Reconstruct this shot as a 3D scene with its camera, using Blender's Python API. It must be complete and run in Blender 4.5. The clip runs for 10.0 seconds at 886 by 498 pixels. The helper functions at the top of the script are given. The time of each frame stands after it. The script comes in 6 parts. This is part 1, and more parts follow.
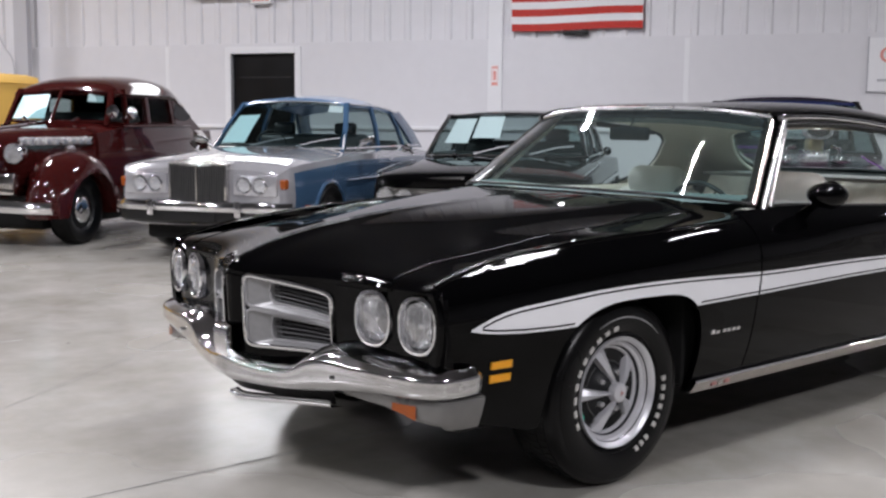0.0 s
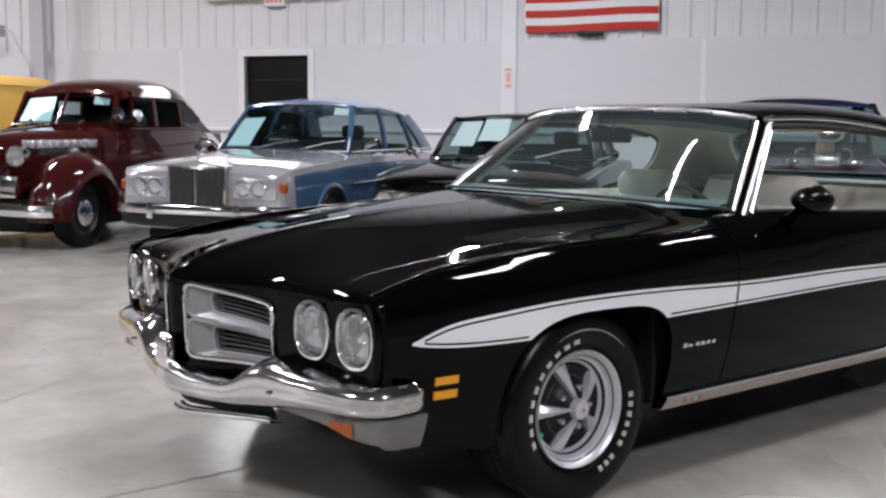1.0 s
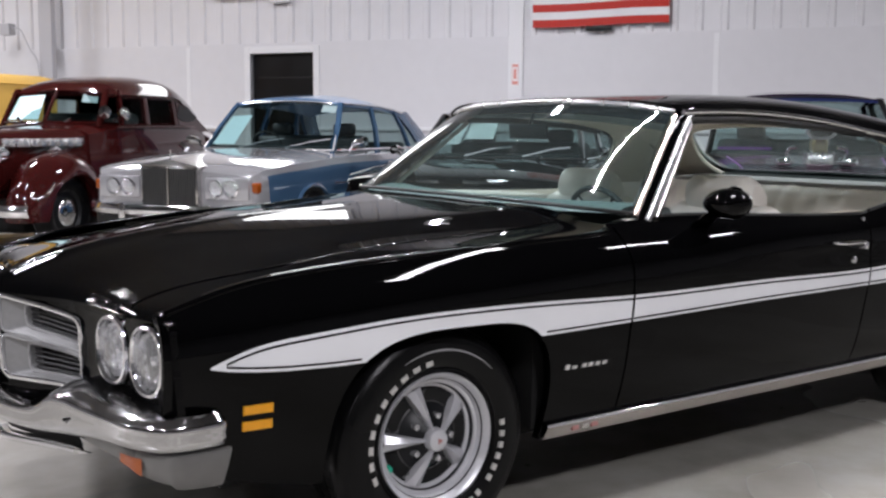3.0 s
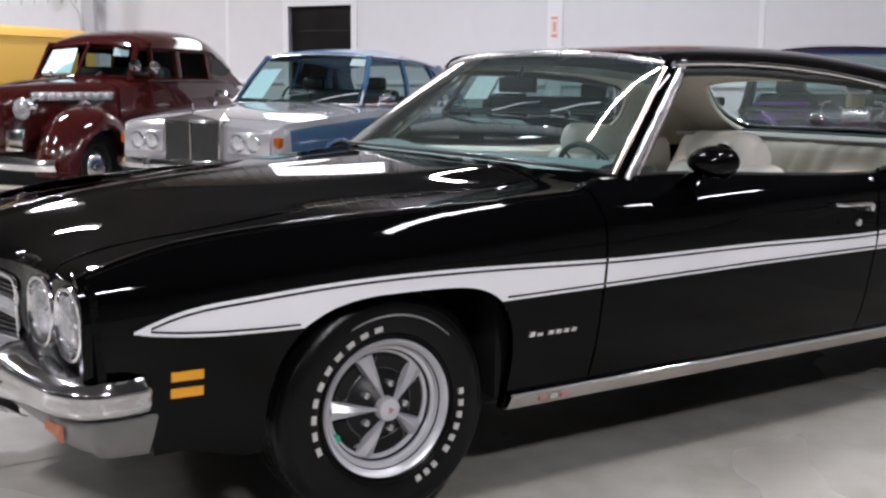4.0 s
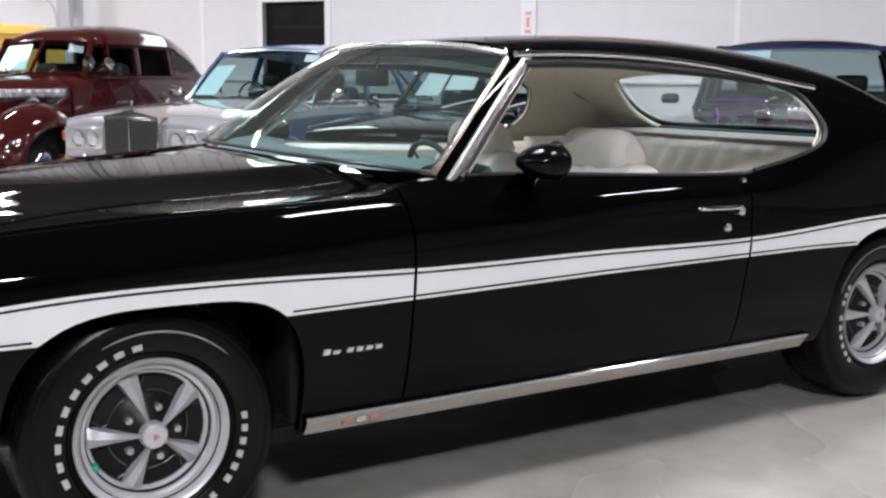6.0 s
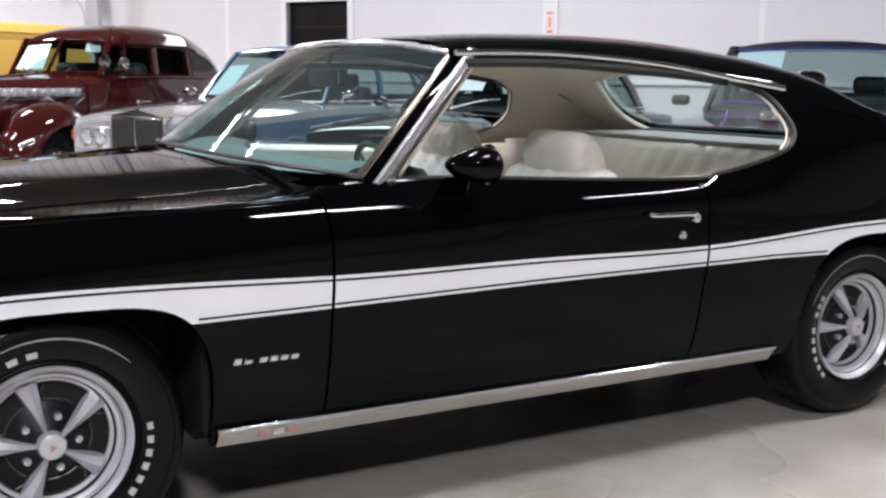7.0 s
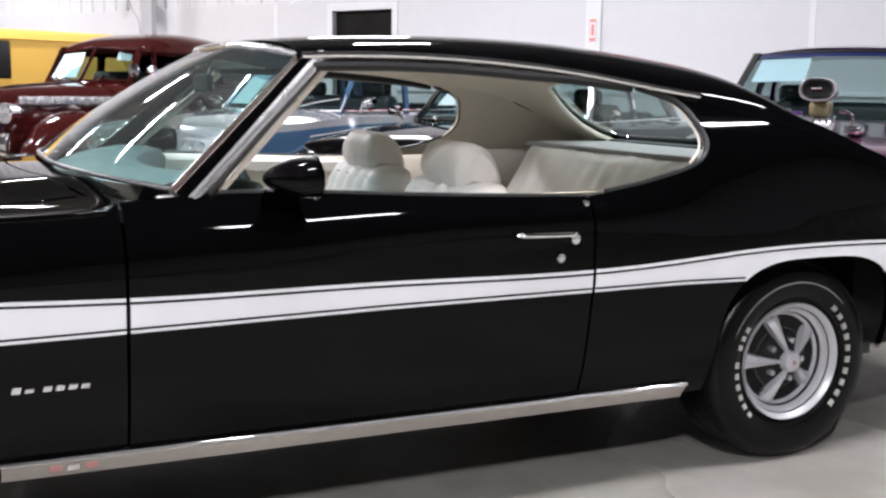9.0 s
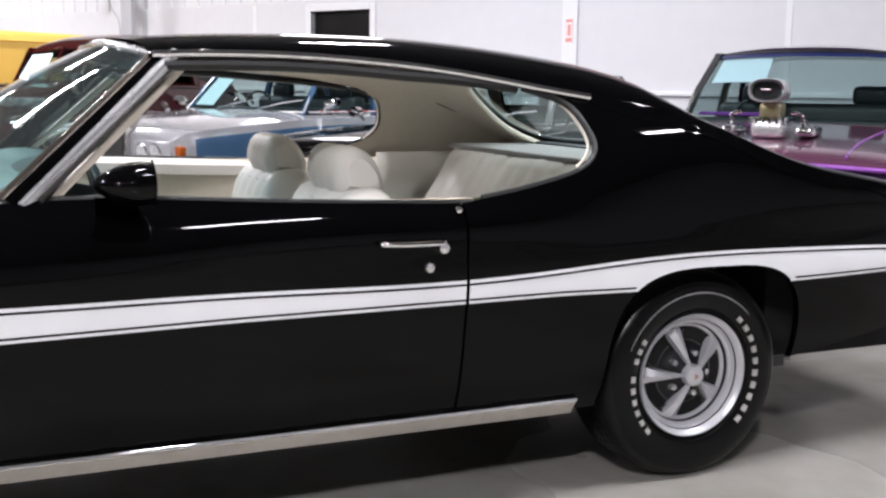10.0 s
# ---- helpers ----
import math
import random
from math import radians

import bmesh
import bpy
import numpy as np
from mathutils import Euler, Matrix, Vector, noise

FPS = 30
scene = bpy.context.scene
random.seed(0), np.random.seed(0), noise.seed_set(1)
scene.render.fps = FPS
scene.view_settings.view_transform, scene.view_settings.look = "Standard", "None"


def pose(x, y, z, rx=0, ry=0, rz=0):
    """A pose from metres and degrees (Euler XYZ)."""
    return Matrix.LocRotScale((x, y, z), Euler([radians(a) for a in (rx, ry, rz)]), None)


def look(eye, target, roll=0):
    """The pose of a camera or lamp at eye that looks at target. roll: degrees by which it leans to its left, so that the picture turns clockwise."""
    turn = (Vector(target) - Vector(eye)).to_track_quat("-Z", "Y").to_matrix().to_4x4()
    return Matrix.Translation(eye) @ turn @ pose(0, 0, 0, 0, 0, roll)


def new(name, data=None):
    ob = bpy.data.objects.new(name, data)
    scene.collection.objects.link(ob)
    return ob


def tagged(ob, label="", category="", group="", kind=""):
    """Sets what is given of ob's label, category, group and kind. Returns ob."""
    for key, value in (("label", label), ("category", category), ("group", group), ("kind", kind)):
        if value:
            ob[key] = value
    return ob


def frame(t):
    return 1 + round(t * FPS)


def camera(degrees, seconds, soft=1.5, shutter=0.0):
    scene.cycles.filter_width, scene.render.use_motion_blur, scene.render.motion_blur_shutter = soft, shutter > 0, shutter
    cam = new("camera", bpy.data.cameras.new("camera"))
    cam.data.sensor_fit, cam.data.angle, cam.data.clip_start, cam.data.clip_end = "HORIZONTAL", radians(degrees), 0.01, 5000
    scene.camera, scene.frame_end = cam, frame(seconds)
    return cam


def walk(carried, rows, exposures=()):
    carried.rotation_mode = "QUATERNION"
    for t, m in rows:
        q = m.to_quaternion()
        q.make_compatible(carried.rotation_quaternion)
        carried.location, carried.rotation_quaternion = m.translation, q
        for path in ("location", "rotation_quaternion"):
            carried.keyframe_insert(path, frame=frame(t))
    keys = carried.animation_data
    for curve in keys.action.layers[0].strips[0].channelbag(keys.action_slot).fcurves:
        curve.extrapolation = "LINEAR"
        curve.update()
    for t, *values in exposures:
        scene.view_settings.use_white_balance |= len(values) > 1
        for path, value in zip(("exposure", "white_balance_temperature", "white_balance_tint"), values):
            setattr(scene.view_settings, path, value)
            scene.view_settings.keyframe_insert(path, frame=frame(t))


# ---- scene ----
cam = camera(45.3, 10.0, soft=2.5)
PATH = [
    (0, (-2.831, -2.409, 1.264), (-1.549, -0.892, 1.032), 0.5),
    (0.5, (-2.684, -2.416, 1.263), (-1.416, -0.885, 1.035), 0.4),
    (1, (-2.501, -2.429, 1.258), (-1.265, -0.874, 1.032), 0.5),
    (1.5, (-2.327, -2.446, 1.257), (-1.117, -0.87, 1.033), 0.6),
    (2, (-2.135, -2.45, 1.253), (-0.931, -0.868, 1.029), 0.5),
    (2.5, (-1.941, -2.467, 1.251), (-0.741, -0.883, 1.028), 0.4),
    (3, (-1.758, -2.488, 1.246), (-0.597, -0.875, 1.018), 0.4),
    (3.2, (-1.695, -2.496, 1.243), (-0.556, -0.875, 0.966), 0.4),
    (4.3, (-1.303, -2.516, 1.239), (-0.258, -0.84, 0.926), 0.4),
    (4.5, (-1.227, -2.517, 1.236), (-0.191, -0.834, 0.925), 0.2),
    (5, (-1.052, -2.539, 1.232), (-0.022, -0.854, 0.917), 0.2),
    (5.5, (-0.889, -2.563, 1.226), (0.158, -0.888, 0.912), 0.4),
    (7, (-0.378, -2.645, 1.225), (0.583, -0.92, 0.911), 0.6),
    (7.5, (-0.186, -2.666, 1.222), (0.743, -0.922, 0.912), 0.7),
    (8, (0.004, -2.671, 1.219), (0.914, -0.916, 0.913), 0.6),
    (8.5, (0.188, -2.68, 1.215), (1.049, -0.9, 0.916), 0.4),
    (9, (0.373, -2.692, 1.218), (1.181, -0.887, 0.921), 0.7),
    (9.5, (0.577, -2.705, 1.217), (1.363, -0.89, 0.923), 0.5),
    (10, (0.79, -2.701, 1.221), (1.587, -0.891, 0.926), 0.7),
]
walk(cam, [(t, look(eye, target, roll)) for t, eye, target, roll in PATH],
     [(0, 0.05), (3.0, 0.09), (4.5, 0.35), (7.0, 0.53), (8.5, 0.68), (10.0, 0.70)])

LAMP_POWER, LAMP_Z = 114.0, 5.2

# World: a closed hall. Only a faint grey from outside, the lamps do the lighting.
world = bpy.data.worlds.new("hall_world")
scene.world = world
world.use_nodes = True
world.node_tree.nodes["Background"].inputs[0].default_value = (0.5, 0.52, 0.56, 1)
world.node_tree.nodes["Background"].inputs[1].default_value = 0.05

# ---------------------------------------------------------------- materials


def material(name, colour, rough=0.5, metal=0.0, spec=0.5, coat=0.0, vary=0.06, scale=30.0, bump=0.0, bump_scale=200.0,
             trans=0.0, ior=1.45, emit=None, power=0.0, big=2.0, rough_vary=0.05, depth=0.004):
    """A Principled surface with two scales of tone, a little uneven gloss and a fine relief."""
    m = bpy.data.materials.new(name)
    m.use_nodes = True
    nt = m.node_tree
    b = nt.nodes["Principled BSDF"]
    b.inputs["Metallic"].default_value = metal
    b.inputs["Specular IOR Level"].default_value = spec
    b.inputs["Coat Weight"].default_value = coat
    b.inputs["Coat Roughness"].default_value = 0.02
    b.inputs["Transmission Weight"].default_value = trans
    b.inputs["IOR"].default_value = ior
    co = nt.nodes.new("ShaderNodeTexCoord")
    fine, wide = nt.nodes.new("ShaderNodeTexNoise"), nt.nodes.new("ShaderNodeTexNoise")
    fine.inputs["Scale"].default_value, wide.inputs["Scale"].default_value = scale, big
    fine.inputs["Detail"].default_value, wide.inputs["Detail"].default_value = 4, 3
    add = nt.nodes.new("ShaderNodeMath")
    add.operation = "ADD"
    for n, k in ((fine, 0), (wide, 1)):
        nt.links.new(co.outputs["Object"], n.inputs["Vector"])
        nt.links.new(n.outputs["Fac"], add.inputs[k])
    ramp = nt.nodes.new("ShaderNodeMapRange")
    ramp.inputs["From Min"].default_value, ramp.inputs["From Max"].default_value = 0.6, 1.4
    ramp.inputs["To Min"].default_value, ramp.inputs["To Max"].default_value = 1 - vary, 1 + vary
    nt.links.new(add.outputs[0], ramp.inputs["Value"])
    mix = nt.nodes.new("ShaderNodeVectorMath")
    mix.operation = "SCALE"
    mix.inputs[0].default_value = colour
    nt.links.new(ramp.outputs[0], mix.inputs["Scale"])
    nt.links.new(mix.outputs[0], b.inputs["Base Color"])
    rr = nt.nodes.new("ShaderNodeMapRange")
    rr.inputs["From Min"].default_value, rr.inputs["From Max"].default_value = 0.3, 0.7
    rr.inputs["To Min"].default_value, rr.inputs["To Max"].default_value = max(0.0, rough * (1 - 4 * rough_vary)), min(1.0, rough * (1 + 4 * rough_vary))
    nt.links.new(wide.outputs["Fac"], rr.inputs["Value"])
    nt.links.new(rr.outputs[0], b.inputs["Roughness"])
    if bump:
        grain = nt.nodes.new("ShaderNodeTexNoise")
        grain.inputs["Scale"].default_value, grain.inputs["Detail"].default_value = bump_scale, 3
        nt.links.new(co.outputs["Object"], grain.inputs["Vector"])
        bp = nt.nodes.new("ShaderNodeBump")
        bp.inputs["Strength"].default_value, bp.inputs["Distance"].default_value = bump, depth
        nt.links.new(grain.outputs["Fac"], bp.inputs["Height"])
        nt.links.new(bp.outputs[0], b.inputs["Normal"])
    if emit:
        b.inputs["Emission Color"].default_value = (*emit, 1)
        b.inputs["Emission Strength"].default_value = power
    return m


def lacquer(name, colour, least=0.016, rough=0.02, most=0.9):
    """Deep polished paint: a dark body under a clear gloss that grows at a slant, with a faint unevenness in the sheen."""
    m = bpy.data.materials.new(name)
    m.use_nodes = True
    nt = m.node_tree
    b = nt.nodes["Principled BSDF"]
    b.inputs["Base Color"].default_value = (*colour, 1)
    b.inputs["Roughness"].default_value, b.inputs["Specular IOR Level"].default_value = 0.6, 0.0
    shine, mix, slant = nt.nodes.new("ShaderNodeBsdfGlossy"), nt.nodes.new("ShaderNodeMixShader"), nt.nodes.new("ShaderNodeLayerWeight")
    power, span = nt.nodes.new("ShaderNodeMath"), nt.nodes.new("ShaderNodeMapRange")
    co, wide, rr = nt.nodes.new("ShaderNodeTexCoord"), nt.nodes.new("ShaderNodeTexNoise"), nt.nodes.new("ShaderNodeMapRange")
    wide.inputs["Scale"].default_value, wide.inputs["Detail"].default_value = 2.5, 4
    rr.inputs["From Min"].default_value, rr.inputs["From Max"].default_value = 0.3, 0.7
    rr.inputs["To Min"].default_value, rr.inputs["To Max"].default_value = rough * 0.5, rough * 2.0
    slant.inputs["Blend"].default_value = 0.5
    power.operation = "POWER"
    power.inputs[1].default_value = 5.0
    span.inputs["To Min"].default_value, span.inputs["To Max"].default_value = least, most
    nt.links.new(co.outputs["Object"], wide.inputs["Vector"])
    nt.links.new(wide.outputs["Fac"], rr.inputs["Value"])
    nt.links.new(rr.outputs[0], shine.inputs["Roughness"])
    nt.links.new(slant.outputs["Facing"], power.inputs[0])
    nt.links.new(power.outputs[0], span.inputs["Value"])
    nt.links.new(span.outputs[0], mix.inputs[0])
    nt.links.new(b.outputs[0], mix.inputs[1])
    nt.links.new(shine.outputs[0], mix.inputs[2])
    nt.links.new(mix.outputs[0], nt.nodes["Material Output"].inputs[0])
    return m


def thin_glass(name, tint, gloss=1.0, least=0.06, film=0.0, rough=0.01, veil_tint=(0.62, 0.76, 0.75)):
    """A single sheet of glass: tinted see-through with a mirror gloss that grows at a slant."""
    m = bpy.data.materials.new(name)
    m.use_nodes = True
    nt = m.node_tree
    nt.nodes.remove(nt.nodes["Principled BSDF"])
    clear, shine, mix, slant = nt.nodes.new("ShaderNodeBsdfTransparent"), nt.nodes.new("ShaderNodeBsdfGlossy"), nt.nodes.new("ShaderNodeMixShader"), nt.nodes.new("ShaderNodeLayerWeight")
    power, span = nt.nodes.new("ShaderNodeMath"), nt.nodes.new("ShaderNodeMapRange")
    clear.inputs[0].default_value = (*tint, 1)
    shine.inputs["Roughness"].default_value = rough
    shine.inputs["Color"].default_value = (gloss, gloss, gloss, 1)
    slant.inputs["Blend"].default_value = 0.5
    power.operation = "POWER"
    power.inputs[1].default_value = 4.5
    span.inputs["To Min"].default_value, span.inputs["To Max"].default_value = least, 0.85
    nt.links.new(slant.outputs["Facing"], power.inputs[0])
    nt.links.new(power.outputs[0], span.inputs["Value"])
    nt.links.new(span.outputs[0], mix.inputs[0])
    nt.links.new(clear.outputs[0], mix.inputs[1])
    nt.links.new(shine.outputs[0], mix.inputs[2])
    last = mix
    if film:
        # a thin diffuse veil: haze and lens brightness put into the glass colour
        veil, over = nt.nodes.new("ShaderNodeBsdfDiffuse"), nt.nodes.new("ShaderNodeMixShader")
        veil.inputs[0].default_value = (*veil_tint, 1)
        over.inputs[0].default_value = film
        nt.links.new(mix.outputs[0], over.inputs[1])
        nt.links.new(veil.outputs[0], over.inputs[2])
        last = over
    nt.links.new(last.outputs[0], nt.nodes["Material Output"].inputs[0])
    return m


def concrete_material():
    """Ground and sealed concrete: blotches, fine grit, hairline cracks and a dull polish that comes and goes."""
    m = material("concrete", (0.365, 0.353, 0.327), 0.24, vary=0.09, scale=9, big=0.55, bump=0.05, bump_scale=60, rough_vary=0.12)
    nt = m.node_tree
    b = nt.nodes["Principled BSDF"]
    source = b.inputs["Base Color"].links[0].from_socket
    co = nt.nodes.new("ShaderNodeTexCoord")
    stain = nt.nodes.new("ShaderNodeTexNoise")
    stain.inputs["Scale"].default_value, stain.inputs["Detail"].default_value, stain.inputs["Roughness"].default_value = 1.7, 7, 0.62
    nt.links.new(co.outputs["Object"], stain.inputs["Vector"])
    r = nt.nodes.new("ShaderNodeValToRGB")
    r.color_ramp.elements[0].position, r.color_ramp.elements[1].position = 0.36, 0.66
    r.color_ramp.elements[0].color, r.color_ramp.elements[1].color = (0.76, 0.745, 0.71, 1), (1.02, 1.02, 1.02, 1)
    nt.links.new(stain.outputs["Fac"], r.inputs[0])
    mul = nt.nodes.new("ShaderNodeMix")
    mul.data_type, mul.blend_type = "RGBA", "MULTIPLY"
    mul.inputs[0].default_value = 1.0
    nt.links.new(source, mul.inputs[6])
    nt.links.new(r.outputs[0], mul.inputs[7])
    speck = nt.nodes.new("ShaderNodeTexVoronoi")
    speck.inputs["Scale"].default_value = 2.6
    nt.links.new(co.outputs["Object"], speck.inputs["Vector"])
    r2 = nt.nodes.new("ShaderNodeValToRGB")
    r2.color_ramp.elements[0].position, r2.color_ramp.elements[1].position = 0.02, 0.045
    r2.color_ramp.elements[0].color, r2.color_ramp.elements[1].color = (0.45, 0.44, 0.42, 1), (1, 1, 1, 1)
    nt.links.new(speck.outputs["Distance"], r2.inputs[0])
    mul2 = nt.nodes.new("ShaderNodeMix")
    mul2.data_type, mul2.blend_type = "RGBA", "MULTIPLY"
    mul2.inputs[0].default_value = 1.0
    nt.links.new(mul.outputs[2], mul2.inputs[6])
    nt.links.new(r2.outputs[0], mul2.inputs[7])
    nt.links.new(mul2.outputs[2], b.inputs["Base Color"])
    return m


CONCRETE = concrete_material()
JOINT = material("floor_joint", (0.20, 0.197, 0.185), 0.8, vary=0.2)
WALL = material("painted_liner", (0.69, 0.685, 0.71), 0.45, vary=0.03, scale=6, big=0.7)
WALL_RIB = material("painted_steel", (0.72, 0.715, 0.74), 0.4, vary=0.03, scale=5, big=0.8)
SEAM = material("seam_cover", (0.78, 0.78, 0.80), 0.4, vary=0.02)
GREY_STEEL = material("grey_steel", (0.46, 0.46, 0.49), 0.45, vary=0.06)
BACK_WALL = material("grey_block", (0.20, 0.20, 0.21), 0.7, vary=0.1, scale=3)
CEILING = material("roof_deck", (0.11, 0.11, 0.115), 0.8, vary=0.1)
DOOR_BLACK = material("black_door_paint", (0.004, 0.004, 0.005), 0.35, spec=0.25, vary=0.2, scale=4)
RED_CLOTH = material("red_cloth", (0.50, 0.045, 0.035), 0.85, vary=0.08, bump=0.2)
WHITE_CLOTH = material("white_cloth", (0.78, 0.77, 0.78), 0.85, vary=0.05, bump=0.2)
RED_PAINT = material("red_print", (0.72, 0.30, 0.26), 0.5)
PAPER = material("white_board", (0.82, 0.82, 0.84), 0.5, vary=0.02)
PAPER_PALE = material("pale_paper", (0.76, 0.86, 0.94), 0.6, vary=0.03)
PAPER_BLUE = material("pale_blue_paper", (0.68, 0.90, 0.94), 0.6, vary=0.03)
LAMP_BODY = material("lamp_housing", (0.75, 0.75, 0.75), 0.5)

BLACK = lacquer("black_lacquer", (0.0009, 0.0009, 0.0011))
CHROME = material("chrome", (0.77, 0.77, 0.79), 0.06, metal=1.0, vary=0.05, scale=14, big=5, rough_vary=0.2, bump=0.03, bump_scale=25)
# Bright trim with the hall's warm reflection put into its colour.
PILLAR_BRIGHT = material("warm_reflection_trim", (0.68, 0.60, 0.53), 0.12, metal=1.0, vary=0.05)
STAINLESS = material("brushed_trim", (0.66, 0.64, 0.62), 0.13, metal=1.0, vary=0.05, bump=0.03, bump_scale=40)
VALANCE = material("valance_silver", (0.16, 0.157, 0.152), 0.3, metal=0.35, vary=0.08)
WHITE_STRIPE = material("white_vinyl", (0.81, 0.82, 0.85), 0.22, vary=0.03, scale=8)
RUBBER = material("tyre_rubber", (0.003, 0.003, 0.0033), 0.30, spec=0.22, vary=0.15, bump=0.15, bump_scale=120)
LETTER = material("raised_white", (0.50, 0.49, 0.47), 0.6, vary=0.1)
WHEEL_SILVER = material("wheel_silver", (0.60, 0.60, 0.63), 0.36, metal=0.45, vary=0.06)
WHEEL_GREY = material("wheel_charcoal", (0.007, 0.0075, 0.009), 0.42, spec=0.3, vary=0.12)
# Near-black for undersides; also put where only shade lies, in gaps and openings.
DARK = material("underside_shade_black", (0.003, 0.003, 0.003), 0.85, vary=0.2)
GRILLE_BLACK = material("grille_black", (0.006, 0.006, 0.0065), 0.45, vary=0.1)
BAR_GREY = material("grille_bar_grey", (0.035, 0.035, 0.037), 0.4, vary=0.1)
GRILLE_GREY = material("grille_grey", (0.36, 0.36, 0.37), 0.36, metal=0.5, vary=0.08)
AMBER = material("amber_lens", (0.80, 0.35, 0.008), 0.2, vary=0.08, spec=0.7)
ORANGE = material("orange_lens", (0.26, 0.055, 0.005), 0.18, vary=0.1, spec=0.7)
LAMP_LENS = thin_glass("fluted_lamp_glass", (0.93, 0.95, 0.97), least=0.16, film=0.22, veil_tint=(0.9, 0.9, 0.9))
ROCKER_LOW = material("dull_metal_strip", (0.40, 0.375, 0.34), 0.34, metal=0.55, vary=0.1)
FADED_RED = material("faded_red", (0.42, 0.20, 0.19), 0.35)
# Grey for the lamp sheen drawn on the tyres.
SHEEN_GREY = material("sidewall_sheen", (0.30, 0.30, 0.31), 0.6, vary=0.3, scale=18)
GREEN_MARK = material("green_mark", (0.02, 0.40, 0.26), 0.5)
SCREEN_GLASS = thin_glass("windscreen_glass", (0.60, 0.74, 0.72), least=0.035, film=0.018)
BAND_DEEP = thin_glass("deep_shade_band", (0.10, 0.15, 0.22), gloss=0.1, least=0.0)
BAND_PALE = thin_glass("pale_shade_band", (0.45, 0.56, 0.66), gloss=0.1, least=0.0)
TINT = thin_glass("tinted_glass", (0.74, 0.86, 0.84), least=0.09)
BG_TINT = thin_glass("dusky_glass", (0.58, 0.67, 0.67), gloss=0.14, least=0.0, rough=0.03)
DARK_TINT = thin_glass("shaded_glass", (0.56, 0.64, 0.64), gloss=0.14, least=0.0, rough=0.03)
LENS = thin_glass("lamp_glass", (0.95, 0.96, 0.98), least=0.14, film=0.13, veil_tint=(0.92, 0.92, 0.92))
WORN_CHROME = material("worn_chrome", (0.58, 0.58, 0.59), 0.09, metal=1.0, vary=0.12, scale=26, big=6, rough_vary=0.2, bump=0.08, bump_scale=40)
SATIN = material("satin_chrome", (0.74, 0.74, 0.75), 0.26, metal=0.85, vary=0.06)
FLANK = material("grille_flank", (0.24, 0.24, 0.245), 0.42, metal=0.4, vary=0.1, scale=60)
REFLECTOR = material("fluted_reflector", (0.86, 0.86, 0.88), 0.12, metal=1.0, vary=0.3, scale=60, big=22, bump=1.0, bump_scale=30, depth=0.03)
MIRROR = material("mirror_silver", (0.9, 0.9, 0.92), 0.01, metal=1.0, vary=0.0, rough_vary=0)
VINYL = material("white_vinyl_seat", (0.76, 0.73, 0.68), 0.42, vary=0.05, scale=12, big=5, bump=0.25, bump_scale=18)
LINER = material("beige_headliner", (0.74, 0.68, 0.58), 0.8, vary=0.05, bump=0.15)
DASH_PAD = material("dash_pad", (0.16, 0.195, 0.20), 0.6, vary=0.08, bump=0.2)
SHELF = material("grey_shelf_cloth", (0.26, 0.255, 0.25), 0.85, vary=0.1, bump=0.2)
DASH = material("dark_dash", (0.02, 0.024, 0.026), 0.45, vary=0.1)
MAROON = material("maroon_lacquer", (0.034, 0.0045, 0.0042), 0.07, coat=0.5, vary=0.08, scale=3)
RR_SILVER = material("silver_lacquer", (0.55, 0.55, 0.58), 0.12, metal=0.6, coat=0.8, vary=0.04, scale=3)
RR_BLUE = material("blue_lacquer", (0.046, 0.095, 0.17), 0.14, coat=0.6, metal=0.2, vary=0.05, scale=3)
# Lighter blue: lamp reflection on the saloon's roof put into its colour.
LIT_ROOF_BLUE = material("lit_blue_lacquer", (0.19, 0.31, 0.50), 0.12, coat=0.6, metal=0.2, vary=0.04, scale=3)
PURPLE = material("purple_lacquer", (0.022, 0.008, 0.036), 0.10, coat=0.7, metal=0.2, vary=0.1, scale=3)
MAGENTA = material("plum_hood", (0.13, 0.05, 0.09), 0.18, coat=0.6, metal=0.4, vary=0.1, scale=3)
PURPLE_TRIM = material("bright_purple", (0.24, 0.05, 0.36), 0.3, vary=0.05)
YELLOW = material("yellow_paint", (0.72, 0.44, 0.09), 0.4, vary=0.05, scale=3)
BRASS = material("brass_alloy", (0.30, 0.26, 0.15), 0.35, metal=0.8)
MESH_GREY = material("grille_vanes", (0.10, 0.10, 0.10), 0.35, metal=0.6, vary=0.15, scale=40)

# ---------------------------------------------------------------- mesh helpers


def part(name, bm, mat, parent=None, label="", smooth=True, angle=40):
    """Links a bmesh as ONE mesh object under a thing or a part."""
    me = bpy.data.meshes.new(name)
    bmesh.ops.recalc_face_normals(bm, faces=bm.faces)
    bm.to_mesh(me)
    bm.free()
    for one in (mat if isinstance(mat, (list, tuple)) else [mat]):
        me.materials.append(one)
    if smooth:
        me.polygons.foreach_set("use_smooth", [True] * len(me.polygons))
        me.set_sharp_from_angle(angle=radians(angle))
    ob = new(name, me)
    if parent is not None:
        ob.parent = parent
    if label:
        ob["label"] = label
    return ob


def thing(name, label, category, m=None, group="", kind=""):
    ob = tagged(new(name), label, category, group, kind)
    ob.matrix_world = m if m is not None else Matrix.Identity(4)
    return ob


